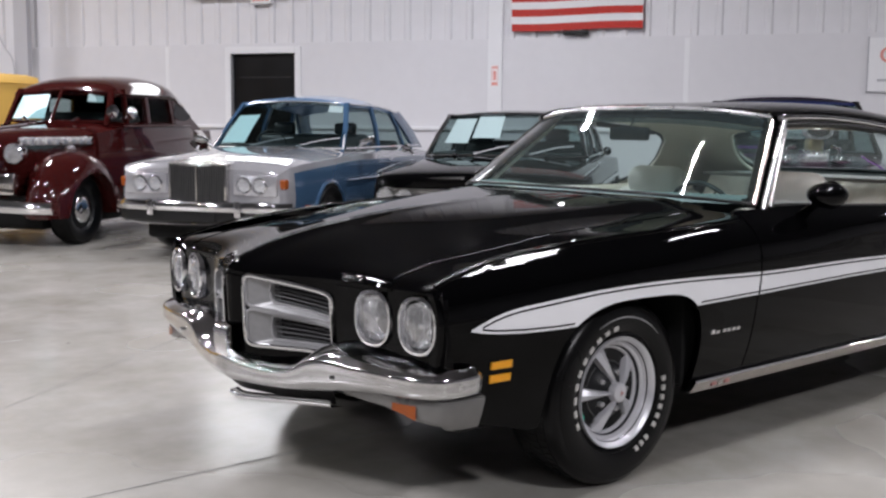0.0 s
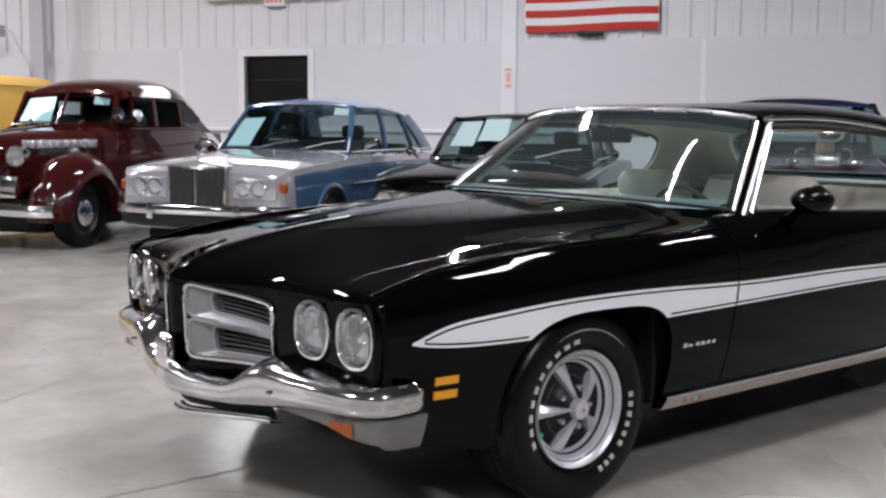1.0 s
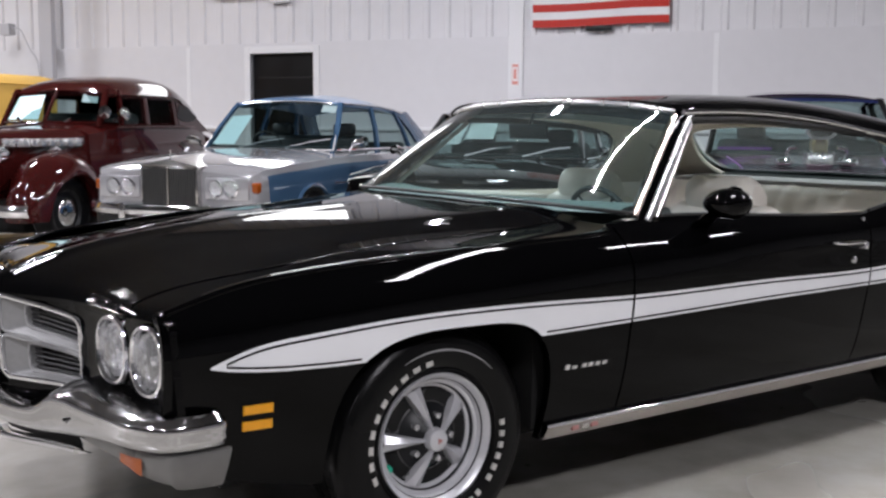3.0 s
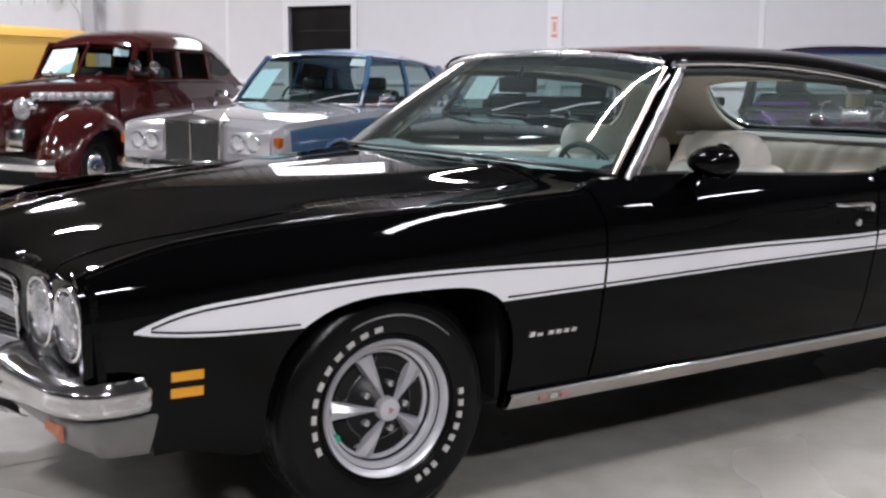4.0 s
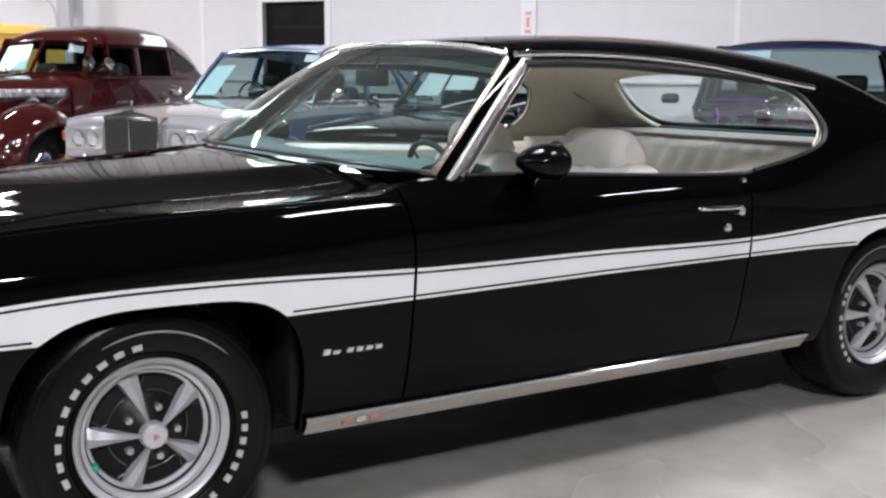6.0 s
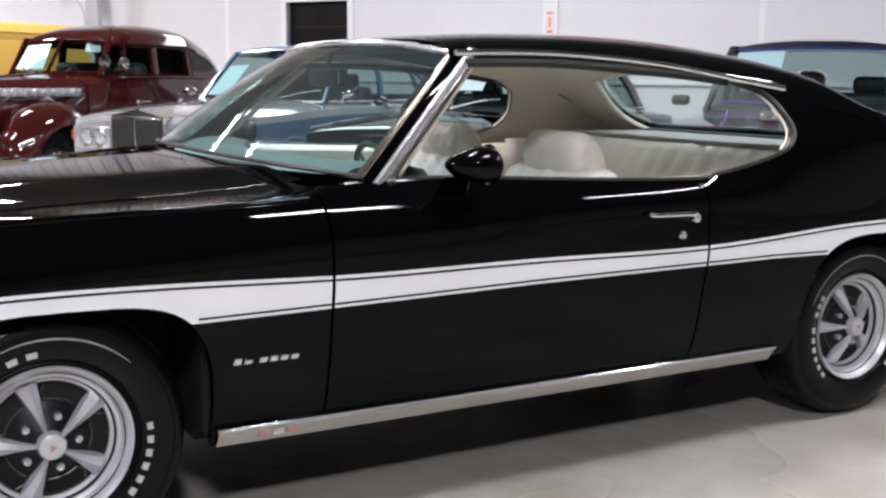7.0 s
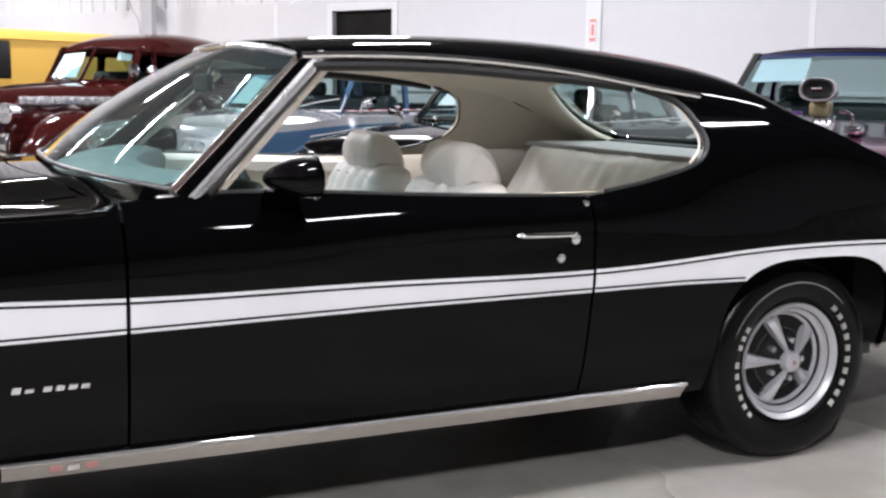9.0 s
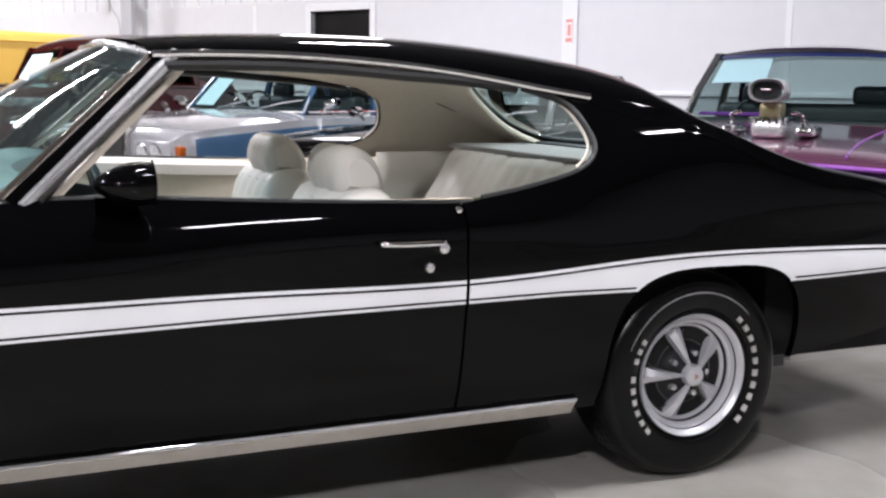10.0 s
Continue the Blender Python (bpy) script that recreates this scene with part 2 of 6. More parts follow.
def box(x0, x1, y0, y1, z0, z1, bevel=0.0, bm=None, seg=2):
    """A box, its edges rounded; into bm if given."""
    b = bmesh.new()
    vs = [b.verts.new((x, y, z)) for x in (x0, x1) for y in (y0, y1) for z in (z0, z1)]
    for f in ((0, 1, 3, 2), (4, 6, 7, 5), (0, 4, 5, 1), (2, 3, 7, 6), (0, 2, 6, 4), (1, 5, 7, 3)):
        b.faces.new([vs[i] for i in f])
    if bevel:
        bmesh.ops.bevel(b, geom=b.edges[:], offset=bevel, segments=seg, affect="EDGES", profile=0.5)
    return b if bm is None else join(bm, b)


def join(bm, other, m=None):
    """Adds other to bm, moved by m, and frees it."""
    at = [bm.verts.new(m @ v.co if m is not None else v.co) for v in other.verts]
    for f in other.faces:
        try:
            bm.faces.new([at[v.index] for v in f.verts]).material_index = f.material_index
        except ValueError:
            pass
    other.free()
    return bm


def indexed(b):
    b.verts.index_update()
    return b


def grid(rows, close=False, bm=None, mats=None):
    """A skin over rows of points, all of the same length. close: each row is a ring."""
    b = bm or bmesh.new()
    vs = [[b.verts.new(p) for p in r] for r in rows]
    n = len(rows[0])
    for i in range(len(rows) - 1):
        for j in range(n if close else n - 1):
            k = (j + 1) % n
            try:
                f = b.faces.new((vs[i][j], vs[i][k], vs[i + 1][k], vs[i + 1][j]))
                if mats:
                    f.material_index = mats(i, j)
            except ValueError:
                pass
    return b


def capped(rows, bm=None, mats=None):
    """A closed skin over rings, with both ends filled."""
    b = bm or bmesh.new()
    vs = [[b.verts.new(p) for p in r] for r in rows]
    n = len(rows[0])
    for i in range(len(rows) - 1):
        for j in range(n):
            k = (j + 1) % n
            f = b.faces.new((vs[i][j], vs[i][k], vs[i + 1][k], vs[i + 1][j]))
            if mats:
                f.material_index = mats(i, j)
    b.faces.new(vs[0]), b.faces.new(vs[-1][::-1])
    return b


def tube(points, radius, n=8, bm=None, flat=1.0):
    """A round bar along points. flat: how far it is squashed across."""
    pts = [Vector(p) for p in points]
    rows = []
    for i, p in enumerate(pts):
        d = (pts[min(i + 1, len(pts) - 1)] - pts[max(i - 1, 0)]).normalized()
        a = d.cross(Vector((0, 0, 1)))
        a = a.normalized() if a.length > 1e-4 else Vector((1, 0, 0))
        c = a.cross(d)
        r = radius[i] if isinstance(radius, (list, tuple)) else radius
        rows.append([p + r * (math.cos(t) * a + flat * math.sin(t) * c) for t in (2 * math.pi * k / n for k in range(n))])
    return capped(rows, bm)


def lathe(profile, n=32, bm=None, at=(0, 0, 0), axis="y"):
    """Turns (radius, height) points round an axis."""
    rows = []
    for r, h in profile:
        ring = []
        for k in range(n):
            a = 2 * math.pi * k / n
            u, v = r * math.cos(a), r * math.sin(a)
            ring.append(Vector(at) + Vector((u, h, v) if axis == "y" else (h, u, v) if axis == "x" else (u, v, h)))
        rows.append(ring)
    return grid(rows, True, bm)


def spline(xs, ys):
    """A natural cubic through points."""
    x, y = np.array(xs, float), np.array(ys, float)
    n, h = len(x), np.diff(x)
    a, r = np.zeros((n, n)), np.zeros(n)
    a[0, 0] = a[-1, -1] = 1
    for i in range(1, n - 1):
        a[i, i - 1:i + 2] = h[i - 1], 2 * (h[i - 1] + h[i]), h[i]
        r[i] = 6 * ((y[i + 1] - y[i]) / h[i] - (y[i] - y[i - 1]) / h[i - 1])
    m = np.linalg.solve(a, r)

    def value(t):
        i = int(np.clip(np.searchsorted(x, t) - 1, 0, n - 2))
        t = min(max(t, x[0] - 0.3), x[-1] + 0.3)
        u, v = x[i + 1] - t, t - x[i]
        return float(m[i] * u ** 3 / (6 * h[i]) + m[i + 1] * v ** 3 / (6 * h[i]) + (y[i] / h[i] - m[i] * h[i] / 6) * u + (y[i + 1] / h[i] - m[i + 1] * h[i] / 6) * v)
    return value


def rounded(points, n=4):
    """A smooth run through points (Catmull-Rom)."""
    p = [points[0]] + list(points) + [points[-1]]
    out = []
    for i in range(1, len(p) - 2):
        for k in range(n):
            t = k / n
            out.append(tuple(0.5 * (2 * p[i][c] + (p[i + 1][c] - p[i - 1][c]) * t + (2 * p[i - 1][c] - 5 * p[i][c] + 4 * p[i + 1][c] - p[i + 2][c]) * t * t
                                    + (3 * p[i][c] - p[i - 1][c] - 3 * p[i + 1][c] + p[i + 2][c]) * t ** 3) for c in range(len(p[0]))))
    return out + [tuple(points[-1])]


def linear(xs, ys):
    return lambda t: float(np.interp(t, xs, ys))


def dense(points, step=0.03):
    """A polyline with points at most step apart."""
    out = []
    for p, q in zip(points, points[1:]):
        n = max(1, int(math.ceil(math.dist(p, q) / step)))
        out += [(p[0] + (q[0] - p[0]) * k / n, p[1] + (q[1] - p[1]) * k / n) for k in range(n)]
    return out + [points[-1]]


def inside(p, poly):
    x, y = p
    hit = False
    for (x0, y0), (x1, y1) in zip(poly, poly[1:] + poly[:1]):
        if (y0 > y) != (y1 > y) and x < (x1 - x0) * (y - y0) / (y1 - y0) + x0:
            hit = not hit
    return hit


def sheet(name, outline, place, mat, parent, holes=(), step=(0.05, 0.05), lip=None, label="", flip=None):
    """A curved panel: its outline and holes in the plane of two parameters, place(u, v) its shape.
    lip: a way by which its rim is folded in. flip: the plane's middle y, for the panel on the other side."""
    from mathutils.geometry import delaunay_2d_cdt
    loops = [dense(list(o) + [o[0]], min(step) * 0.8)[:-1] for o in (outline, *holes)]
    pts, edges = [], []
    for lo in loops:
        k = len(pts)
        pts += lo
        edges += [(k + i, k + (i + 1) % len(lo)) for i in range(len(lo))]
    rim = len(pts)
    near = np.array(pts)
    us, vs = [p[0] for p in loops[0]], [p[1] for p in loops[0]]
    for u in np.arange(min(us) + step[0] / 2, max(us), step[0]):
        for v in np.arange(min(vs) + step[1] / 2, max(vs), step[1]):
            if inside((u, v), loops[0]) and not any(inside((u, v), h) for h in loops[1:]):
                d = ((near - (u, v)) / step)
                if (d * d).sum(1).min() > 0.2:
                    pts.append((float(u), float(v)))
    vo, _, fo, *_ = delaunay_2d_cdt([Vector(p) for p in pts], edges, [], 0, 1e-6)
    e = 0.004
    verts, norms, faces = [], [], []
    side = (lambda q: Vector((q[0], 2 * flip - q[1], q[2]))) if flip is not None else Vector
    for p in vo:
        q = side(place(p.x, p.y))
        du, dv = side(place(p.x + e, p.y)) - side(place(p.x - e, p.y)), side(place(p.x, p.y + e)) - side(place(p.x, p.y - e))
        n = du.cross(dv)
        verts.append(q), norms.append(n.normalized() if n.length > 1e-9 else Vector((0, 0, 1)))
    for f in fo:
        c = ((vo[f[0]].x + vo[f[1]].x + vo[f[2]].x) / 3, (vo[f[0]].y + vo[f[1]].y + vo[f[2]].y) / 3)
        if len(f) == 3 and inside(c, loops[0]) and not any(inside(c, h) for h in loops[1:]):
            n = (verts[f[1]] - verts[f[0]]).cross(verts[f[2]] - verts[f[0]])
            faces.append(list(f) if n.dot(norms[f[0]]) > 0 else list(f)[::-1])
    if lip is not None:
        way = side(lip) if flip is None else Vector((lip[0], -lip[1], lip[2]))
        count = {}
        for f in faces:
            for a, b in zip(f, f[1:] + f[:1]):
                count[(a, b)] = count.get((a, b), 0) + 1
        rimmed = {}
        for (a, b) in list(count):
            if (b, a) not in count:
                for k in (a, b):
                    if k not in rimmed:
                        rimmed[k] = (len(verts), len(verts) + 1)
                        verts.extend((verts[k].copy(), verts[k] + Vector(way)))
                        norms.extend((None, None))
                (a0, a1), (b0, b1) = rimmed[a], rimmed[b]
                faces.append([b0, a0, a1, b1])
    me = bpy.data.meshes.new(name)
    me.from_pydata([tuple(v) for v in verts], [], faces)
    me.materials.append(mat)
    me.polygons.foreach_set("use_smooth", [True] * len(me.polygons))
    me.update()
    auto = [tuple(v.normal) for v in me.vertices]
    me.normals_split_custom_set_from_vertices([tuple(n) if n is not None else a for n, a in zip(norms, auto)])
    ob = new(name, me)
    ob.parent = parent
    if label:
        ob["label"] = label
    return ob

# ---------------------------------------------------------------- the hall
floor = tagged(part("floor", box(-22, 22, -20, 24, -0.2, 0.0), CONCRETE, smooth=False), "sealed grey concrete floor with stains and saw cuts", "floor", kind="structure")


def cut(p, q, w):
    d = (Vector(q) - Vector(p)).normalized()
    s = Vector((-d.y, d.x)) * w / 2
    b = bmesh.new()
    v = [b.verts.new((c.x, c.y, 0.0015)) for c in (Vector(p) - s, Vector(q) - s, Vector(q) + s, Vector(p) + s)]
    b.faces.new(v)
    return part("floor_joint", b, JOINT, floor, smooth=False)


# the far wall's own frame: x along the wall, y away from the cars, z up
FAR = Matrix(((0.515, 0.857, 0, 7.4), (-0.857, 0.515, 0, 8.65), (0, 0, 1, 0), (0, 0, 0, 1)))
TOP = 6.0

for p, q, w in (((-4.2, 0.28), (3.6, 5.95), 0.006), ((-3.4, 1.003), (4.9, 1.03), 0.012)):
    cut(p, q, w)


def floor_mark(x, y, rx, ry, seed):
    random.seed(seed)
    b = bmesh.new()
    b.faces.new([b.verts.new((x + rx * math.cos(a) * random.uniform(0.6, 1.1), y + ry * math.sin(a) * random.uniform(0.6, 1.1), 0.0012)) for a in np.linspace(0, 2 * math.pi, 11, endpoint=False)])
    part("floor_stain", b, JOINT, floor, smooth=False)


floor_mark(1.08, -0.372, 0.030, 0.008, 3)
floor_mark(-0.84, 3.81, 0.075, 0.020, 5)


def far_wall():
    wall = thing("wall_north", "white steel hall wall, flat liner below and ribbed sheet above", "wall", FAR, kind="structure")
    b = bmesh.new()
    for u0, u1, z0, z1 in ((-22, -4.15, 0, 2.46), (-3.07, 18, 0, 2.46), (-4.15, -3.07, 2.31, 2.46)):
        join(b, indexed(box(u0, u1, 0, 0.12, z0, z1)))
    part("liner", b, WALL, wall, smooth=False)
    rows, u = [], -22.0
    while u < 18:
        for du, dy in ((0, 0.03), (0.20, 0.03), (0.225, 0.0), (0.285, 0.0), (0.31, 0.03)):
            rows.append([(u + du, dy, 2.46), (u + du, dy, TOP)])
        u += 0.31
    part("ribbed_sheet", grid(rows), WALL_RIB, wall, angle=20)
    for u in (-5.27, -1.5 + 4.16, 6.9, -10.6):
        part("seam_strip", box(u - 0.035, u + 0.035, -0.008, 0.01, 1.24, 2.43, 0.003), SEAM, wall, smooth=False)
    for u0, u1 in ((-22, -4.25), (-2.97, -0.07), (0.145, 18)):
        part("wall_rail", box(u0, u1, -0.045, 0.0, 1.19, 1.24, 0.008), SEAM, wall, smooth=False)
    for u0, u1 in ((-4.25, -4.15), (-3.07, -2.97)):
        part("door_jamb", box(u0, u1, -0.02, 0.14, 0, 2.41, 0.006), SEAM, wall, smooth=False)
    part("door_head", box(-4.15, -3.07, -0.02, 0.14, 2.31, 2.41, 0.006), SEAM, wall, smooth=False)
    return wall


far_wall()
door = thing("door_1", "black steel door set back in a white frame, shut", "door", FAR, kind="structure")
part("door_leaf", box(-4.145, -3.075, 0.07, 0.115, 0.005, 2.305, 0.004), DOOR_BLACK, door, smooth=False)
for z in (0.45, 1.2, 1.95):
    part("panel_line", box(-4.05, -3.17, 0.062, 0.071, z, z + 0.018, 0.003), GRILLE_BLACK, door, smooth=False)
part("door_handle", tube([FAR.inverted() @ FAR @ Vector(p) for p in ((-3.2, 0.07, 1.02), (-3.2, 0.02, 1.02), (-3.32, 0.02, 1.02))], 0.011), CHROME, door)


def column(u, w, d, mat, label):
    col = thing("column", label, "column", FAR @ pose(u, 0, 0), kind="structure")
    part("web", box(-0.006, 0.006, -d, 0, 0, TOP), mat, col, smooth=False)
    part("flange", box(-w / 2, w / 2, -d - 0.012, -d, 0, TOP, 0.003), mat, col, smooth=False)
    part("flange", box(-w / 2, w / 2, -0.012, 0.0, 0, TOP), mat, col, smooth=False)
    return col


column(0.037, 0.205, 0.02, SEAM, "white painted steel column against the wall")
post = thing("column", "grey steel box column standing before the wall", "column", FAR @ pose(-7.66, -0.46, 0), kind="structure")
part("shaft", box(-0.13, 0.13, 0.0, 0.10, 0, TOP, 0.006), GREY_STEEL, post, smooth=False)
part("base_plate", box(-0.2, 0.2, -0.06, 0.16, 0, 0.02, 0.003), GREY_STEEL, post, smooth=False)
column(8.2, 0.22, 0.20, SEAM, "white painted steel column against the wall")
conduit = tagged(part("conduit", tube([FAR @ Vector((-8.05, -0.03, z)) for z in (0.3, 1.5, 3, 4.5, TOP - 0.3)], 0.018), GREY_STEEL), "thin grey conduit pipe on the wall", "pipe")

sign = thing("extinguisher_sign", "narrow white sign with red print on the column", "sign", FAR @ pose(0.037, -0.036, 1.95))
part("plate", box(-0.055, 0.055, -0.003, 0.003, -0.155, 0.155, 0.002), PAPER, sign, smooth=False)
for z0, z1, w in ((0.10, 0.135, 0.035), (-0.06, 0.075, 0.02), (-0.13, -0.085, 0.035)):
    part("red_bar", box(-w, w, -0.0055, -0.003, z0, z1), RED_PAINT, sign, smooth=False)
for u in (-0.045, 0.04):
    part("red_bar", box(u, u + 0.006, -0.0055, -0.003, -0.145, 0.145), RED_PAINT, sign, smooth=False)

board = thing("wall_board", "white notice board with red lettering on the wall", "sign", FAR @ pose(5.45, -0.02, 2.05))
part("plate", box(-0.56, 0.56, -0.012, 0.012, -0.32, 0.34, 0.004), PAPER, board, smooth=False)
part("frame", box(-0.575, 0.575, -0.008, 0.014, -0.335, -0.32, 0.002), GREY_STEEL, board, smooth=False)
part("frame", box(-0.575, -0.56, -0.008, 0.014, -0.335, 0.355, 0.002), GREY_STEEL, board, smooth=False)
ring = lathe([(0.10, -0.016), (0.10, -0.013), (0.065, -0.013), (0.065, -0.016), (0.10, -0.016)], 24, at=(-0.33, 0, 0.13))
part("red_ring", ring, RED_PAINT, board)
for k in range(4):
    part("red_bar", box(-0.18 + 0.17 * k, -0.06 + 0.17 * k, -0.016, -0.0125, 0.04, 0.22), RED_PAINT, board, smooth=False)
part("grey_bar", box(-0.45, 0.4, -0.016, -0.0125, -0.2, -0.17), GREY_STEEL, board, smooth=False)


def flag():
    f = thing("flag", "red and white striped cloth flag hung flat on the wall", "flag", FAR @ pose(1.18, -0.07, 2.56))
    h = 0.098
    for k in range(13):
        rows = []
        for i in range(31):
            u = -0.90 + 1.8 * i / 30
            rows.append([(u, 0.012 * math.sin(5 * u + 0.6 * k) + 0.006 * math.sin(13 * u), k * h + j * h + 0.012 * math.sin(3.1 * u)) for j in (0, 1)])
        part("stripe", grid(rows), RED_CLOTH if k % 2 == 0 else WHITE_CLOTH, f)
    part("weight", box(-0.17, 0.17, -0.03, 0.03, -0.065, -0.005, 0.008), GRILLE_BLACK, f, "small black box under the hem")
    return f


flag()
exit_sign = thing("exit_sign", "small white box sign with red letters high on the wall", "sign", FAR @ pose(-3.59, -0.05, 3.03))
part("case", box(-0.17, 0.17, -0.03, 0.05, 0.0, 0.20, 0.008), PAPER, exit_sign, smooth=False)
part("edge_strip", box(-0.172, 0.172, -0.034, -0.028, -0.004, 0.014, 0.002), GREY_STEEL, exit_sign, smooth=False)
for k in range(4):
    part("red_bar", box(-0.135 + 0.072 * k, -0.085 + 0.072 * k, -0.034, -0.030, 0.045, 0.165), RED_PAINT, exit_sign, smooth=False)
cable = tagged(part("cable", tube(rounded([FAR @ Vector((u, -0.49, z)) for u, z in ((-8.34, 2.78), (-8.14, 2.74), (-8.02, 2.55), (-7.93, 2.40), (-7.83, 2.29), (-7.775, 2.06), (-7.76, 1.2))], 5), 0.010), GREY_STEEL), "thin grey cable drooping to the steel column", "cable")
cable_box = tagged(part("junction_box", box(-8.52, -8.32, -0.55, -0.40, 2.66, 2.84, 0.01), GREY_STEEL, smooth=False), "grey junction box with a drooping cable", "electric box")
cable_box.matrix_world = FAR

# the unseen sides of the hall, and its roof
SIDE = [("wall_south", (-22, 18, -26.2, -26.0), BACK_WALL), ("wall_west", (-22.2, -22, -26, 0.1), WALL), ("wall_east", (18, 18.2, -26, 0.1), WALL)]
for name, (u0, u1, v0, v1), m in SIDE:
    w = tagged(part(name, box(u0, u1, v0, v1, 0, TOP), m, smooth=False), "plain painted hall wall", "wall", kind="structure")
    w.matrix_world = FAR
roof = tagged(part("ceiling", box(-22.2, 18.2, -26.2, 0.2, TOP, TOP + 0.15), CEILING, smooth=False), "dark steel roof deck of the hall", "ceiling", kind="structure")
roof.matrix_world = FAR


def ceiling_light(u, v, power, width=0.11):
    one = tagged(new("ceiling_light"), "long white tube light hung from the roof", "ceiling light", "tube lights in the hall")
    one.matrix_world = FAR @ pose(u, v, LAMP_Z)
    part("housing", box(-0.18, 0.18, -0.7, 0.7, 0.01, 0.07, 0.01), LAMP_BODY, one, smooth=False)
    for s in (-1, 1):
        part("end_cap", box(-0.18, 0.18, s * 0.7 - 0.01, s * 0.7 + 0.01, -0.03, 0.07, 0.005), LAMP_BODY, one, smooth=False)
    lamp = bpy.data.lights.new("tube", "AREA")
    lamp.shape, lamp.size, lamp.size_y, lamp.energy, lamp.color = "RECTANGLE", width, 1.35, power, (0.965, 0.945, 1.005)
    ob = new("tube", lamp)
    ob.parent = one
    return one


for v, share, places in ((-3.6, 2.15, (-11.4,)), (-4.95, 2.15, (-5.5,)), (-4.3, 1.85, (0.7,)), (-7.0, 0.9, (7.6,)), (-2.0, 1.5, (10.0,)), (-8.9, 1.15, (-11.4, -6.5, -1.6)),
                         (-15.0, 3.7, (-7.5, 0.2)), (-15.0, 3.4, (7.9,)), (-19.0, 1.0, (-8.0, 4.0))):
    for u in places:
        ceiling_light(u, v, LAMP_POWER * share)
ceiling_light(3.2, -8.9, LAMP_POWER * 1.15, 0.065)
ceiling_light(5.58, -9.34, LAMP_POWER * 0.95, 0.17)

# a high window over the door, bright with daylight
high_window = thing("window_1", "high window of pale glass in a white frame, bright with daylight", "window", FAR @ pose(-3.65, -0.03, 3.76), kind="structure")
for x0, x1, z0, z1 in ((-1.08, 1.08, -0.58, -0.50), (-1.08, 1.08, 0.50, 0.58), (-1.08, -1.0, -0.50, 0.50), (1.0, 1.08, -0.50, 0.50)):
    part("window_frame", box(x0, x1, -0.05, 0.06, z0, z1, 0.008), SEAM, high_window, smooth=False)
part("window_sill", box(-1.14, 1.14, -0.10, 0.06, -0.62, -0.58, 0.006), SEAM, high_window, smooth=False)
daylight = bpy.data.lights.new("daylight", "AREA")
daylight.shape, daylight.size, daylight.size_y, daylight.energy, daylight.color = "RECTANGLE", 2.0, 1.0, 38.0, (0.96, 0.97, 1.0)
daylight_ob = new("daylight", daylight)
daylight_ob.parent = high_window
daylight_ob.matrix_local = pose(0, 0.005, 0, -90, 0, 0)

# ---------------------------------------------------------------- the black coupe: x towards its tail, its near side at low y
MID = 0.88
coupe = thing("black_coupe", "glossy black two-door coupe with white side stripe and chrome bumpers", "car")

SIDE_Z = (0.22, 0.40, 0.55, 0.70, 0.80, 0.835, 0.86, 0.89, 0.94, 1.06, 1.20, 1.34)
SIDE_X = (-0.90, -0.55, -0.10, 0.50, 0.95, 1.50, 2.00, 2.30, 2.80, 3.50, 4.20)
SIDE_Y = [spline(SIDE_X, r) for r in (
    (0.06, 0.03, 0.01, 0.00, 0.00, 0.00, 0.00, 0.00, 0.00, 0.03, 0.09),
    (0.03, -0.01, -0.05, -0.065, -0.070, -0.073, -0.075, -0.076, -0.078, -0.05, 0.03),
    (0.01, -0.035, -0.075, -0.095, -0.101, -0.104, -0.105, -0.107, -0.108, -0.085, 0.00),
    (0.005, -0.045, -0.09, -0.112, -0.119, -0.123, -0.124, -0.126, -0.128, -0.105, -0.015),
    (0.07, 0.00, -0.07, -0.108, -0.119, -0.1245, -0.123, -0.125, -0.128, -0.10, 0.00),
    (0.113, 0.037, -0.039, -0.093, -0.109, -0.124, -0.122, -0.123, -0.127, -0.103, 0.011),
    (0.142, 0.064, -0.014, -0.077, -0.092, -0.117, -0.117, -0.120, -0.126, -0.105, 0.020),
    (0.184, 0.104, 0.022, -0.051, -0.065, -0.096, -0.100, -0.112, -0.123, -0.105, 0.035),
    (0.25, 0.17, 0.08, 0.010, -0.002, -0.036, -0.052, -0.092, -0.116, -0.092, 0.07),
    (0.30, 0.22, 0.15, 0.09, 0.05, 0.025, 0.005, -0.030, -0.085, 0.00, 0.15),
    (0.35, 0.30, 0.22, 0.15, 0.12, 0.10, 0.085, 0.065, 0.03, 0.12, 0.24),
    (0.40, 0.35, 0.30, 0.22, 0.20, 0.18, 0.17, 0.165, 0.16, 0.26, 0.35))]


SECTIONS = {}


def side_y(x, z):
    key = round(float(x), 4)
    if key not in SECTIONS:
        SECTIONS[key] = spline(SIDE_Z, [s(key) for s in SIDE_Y])
    return SECTIONS[key](z)


def side(x, z, out=0.0):
    return (x, side_y(x, z) - out, z)


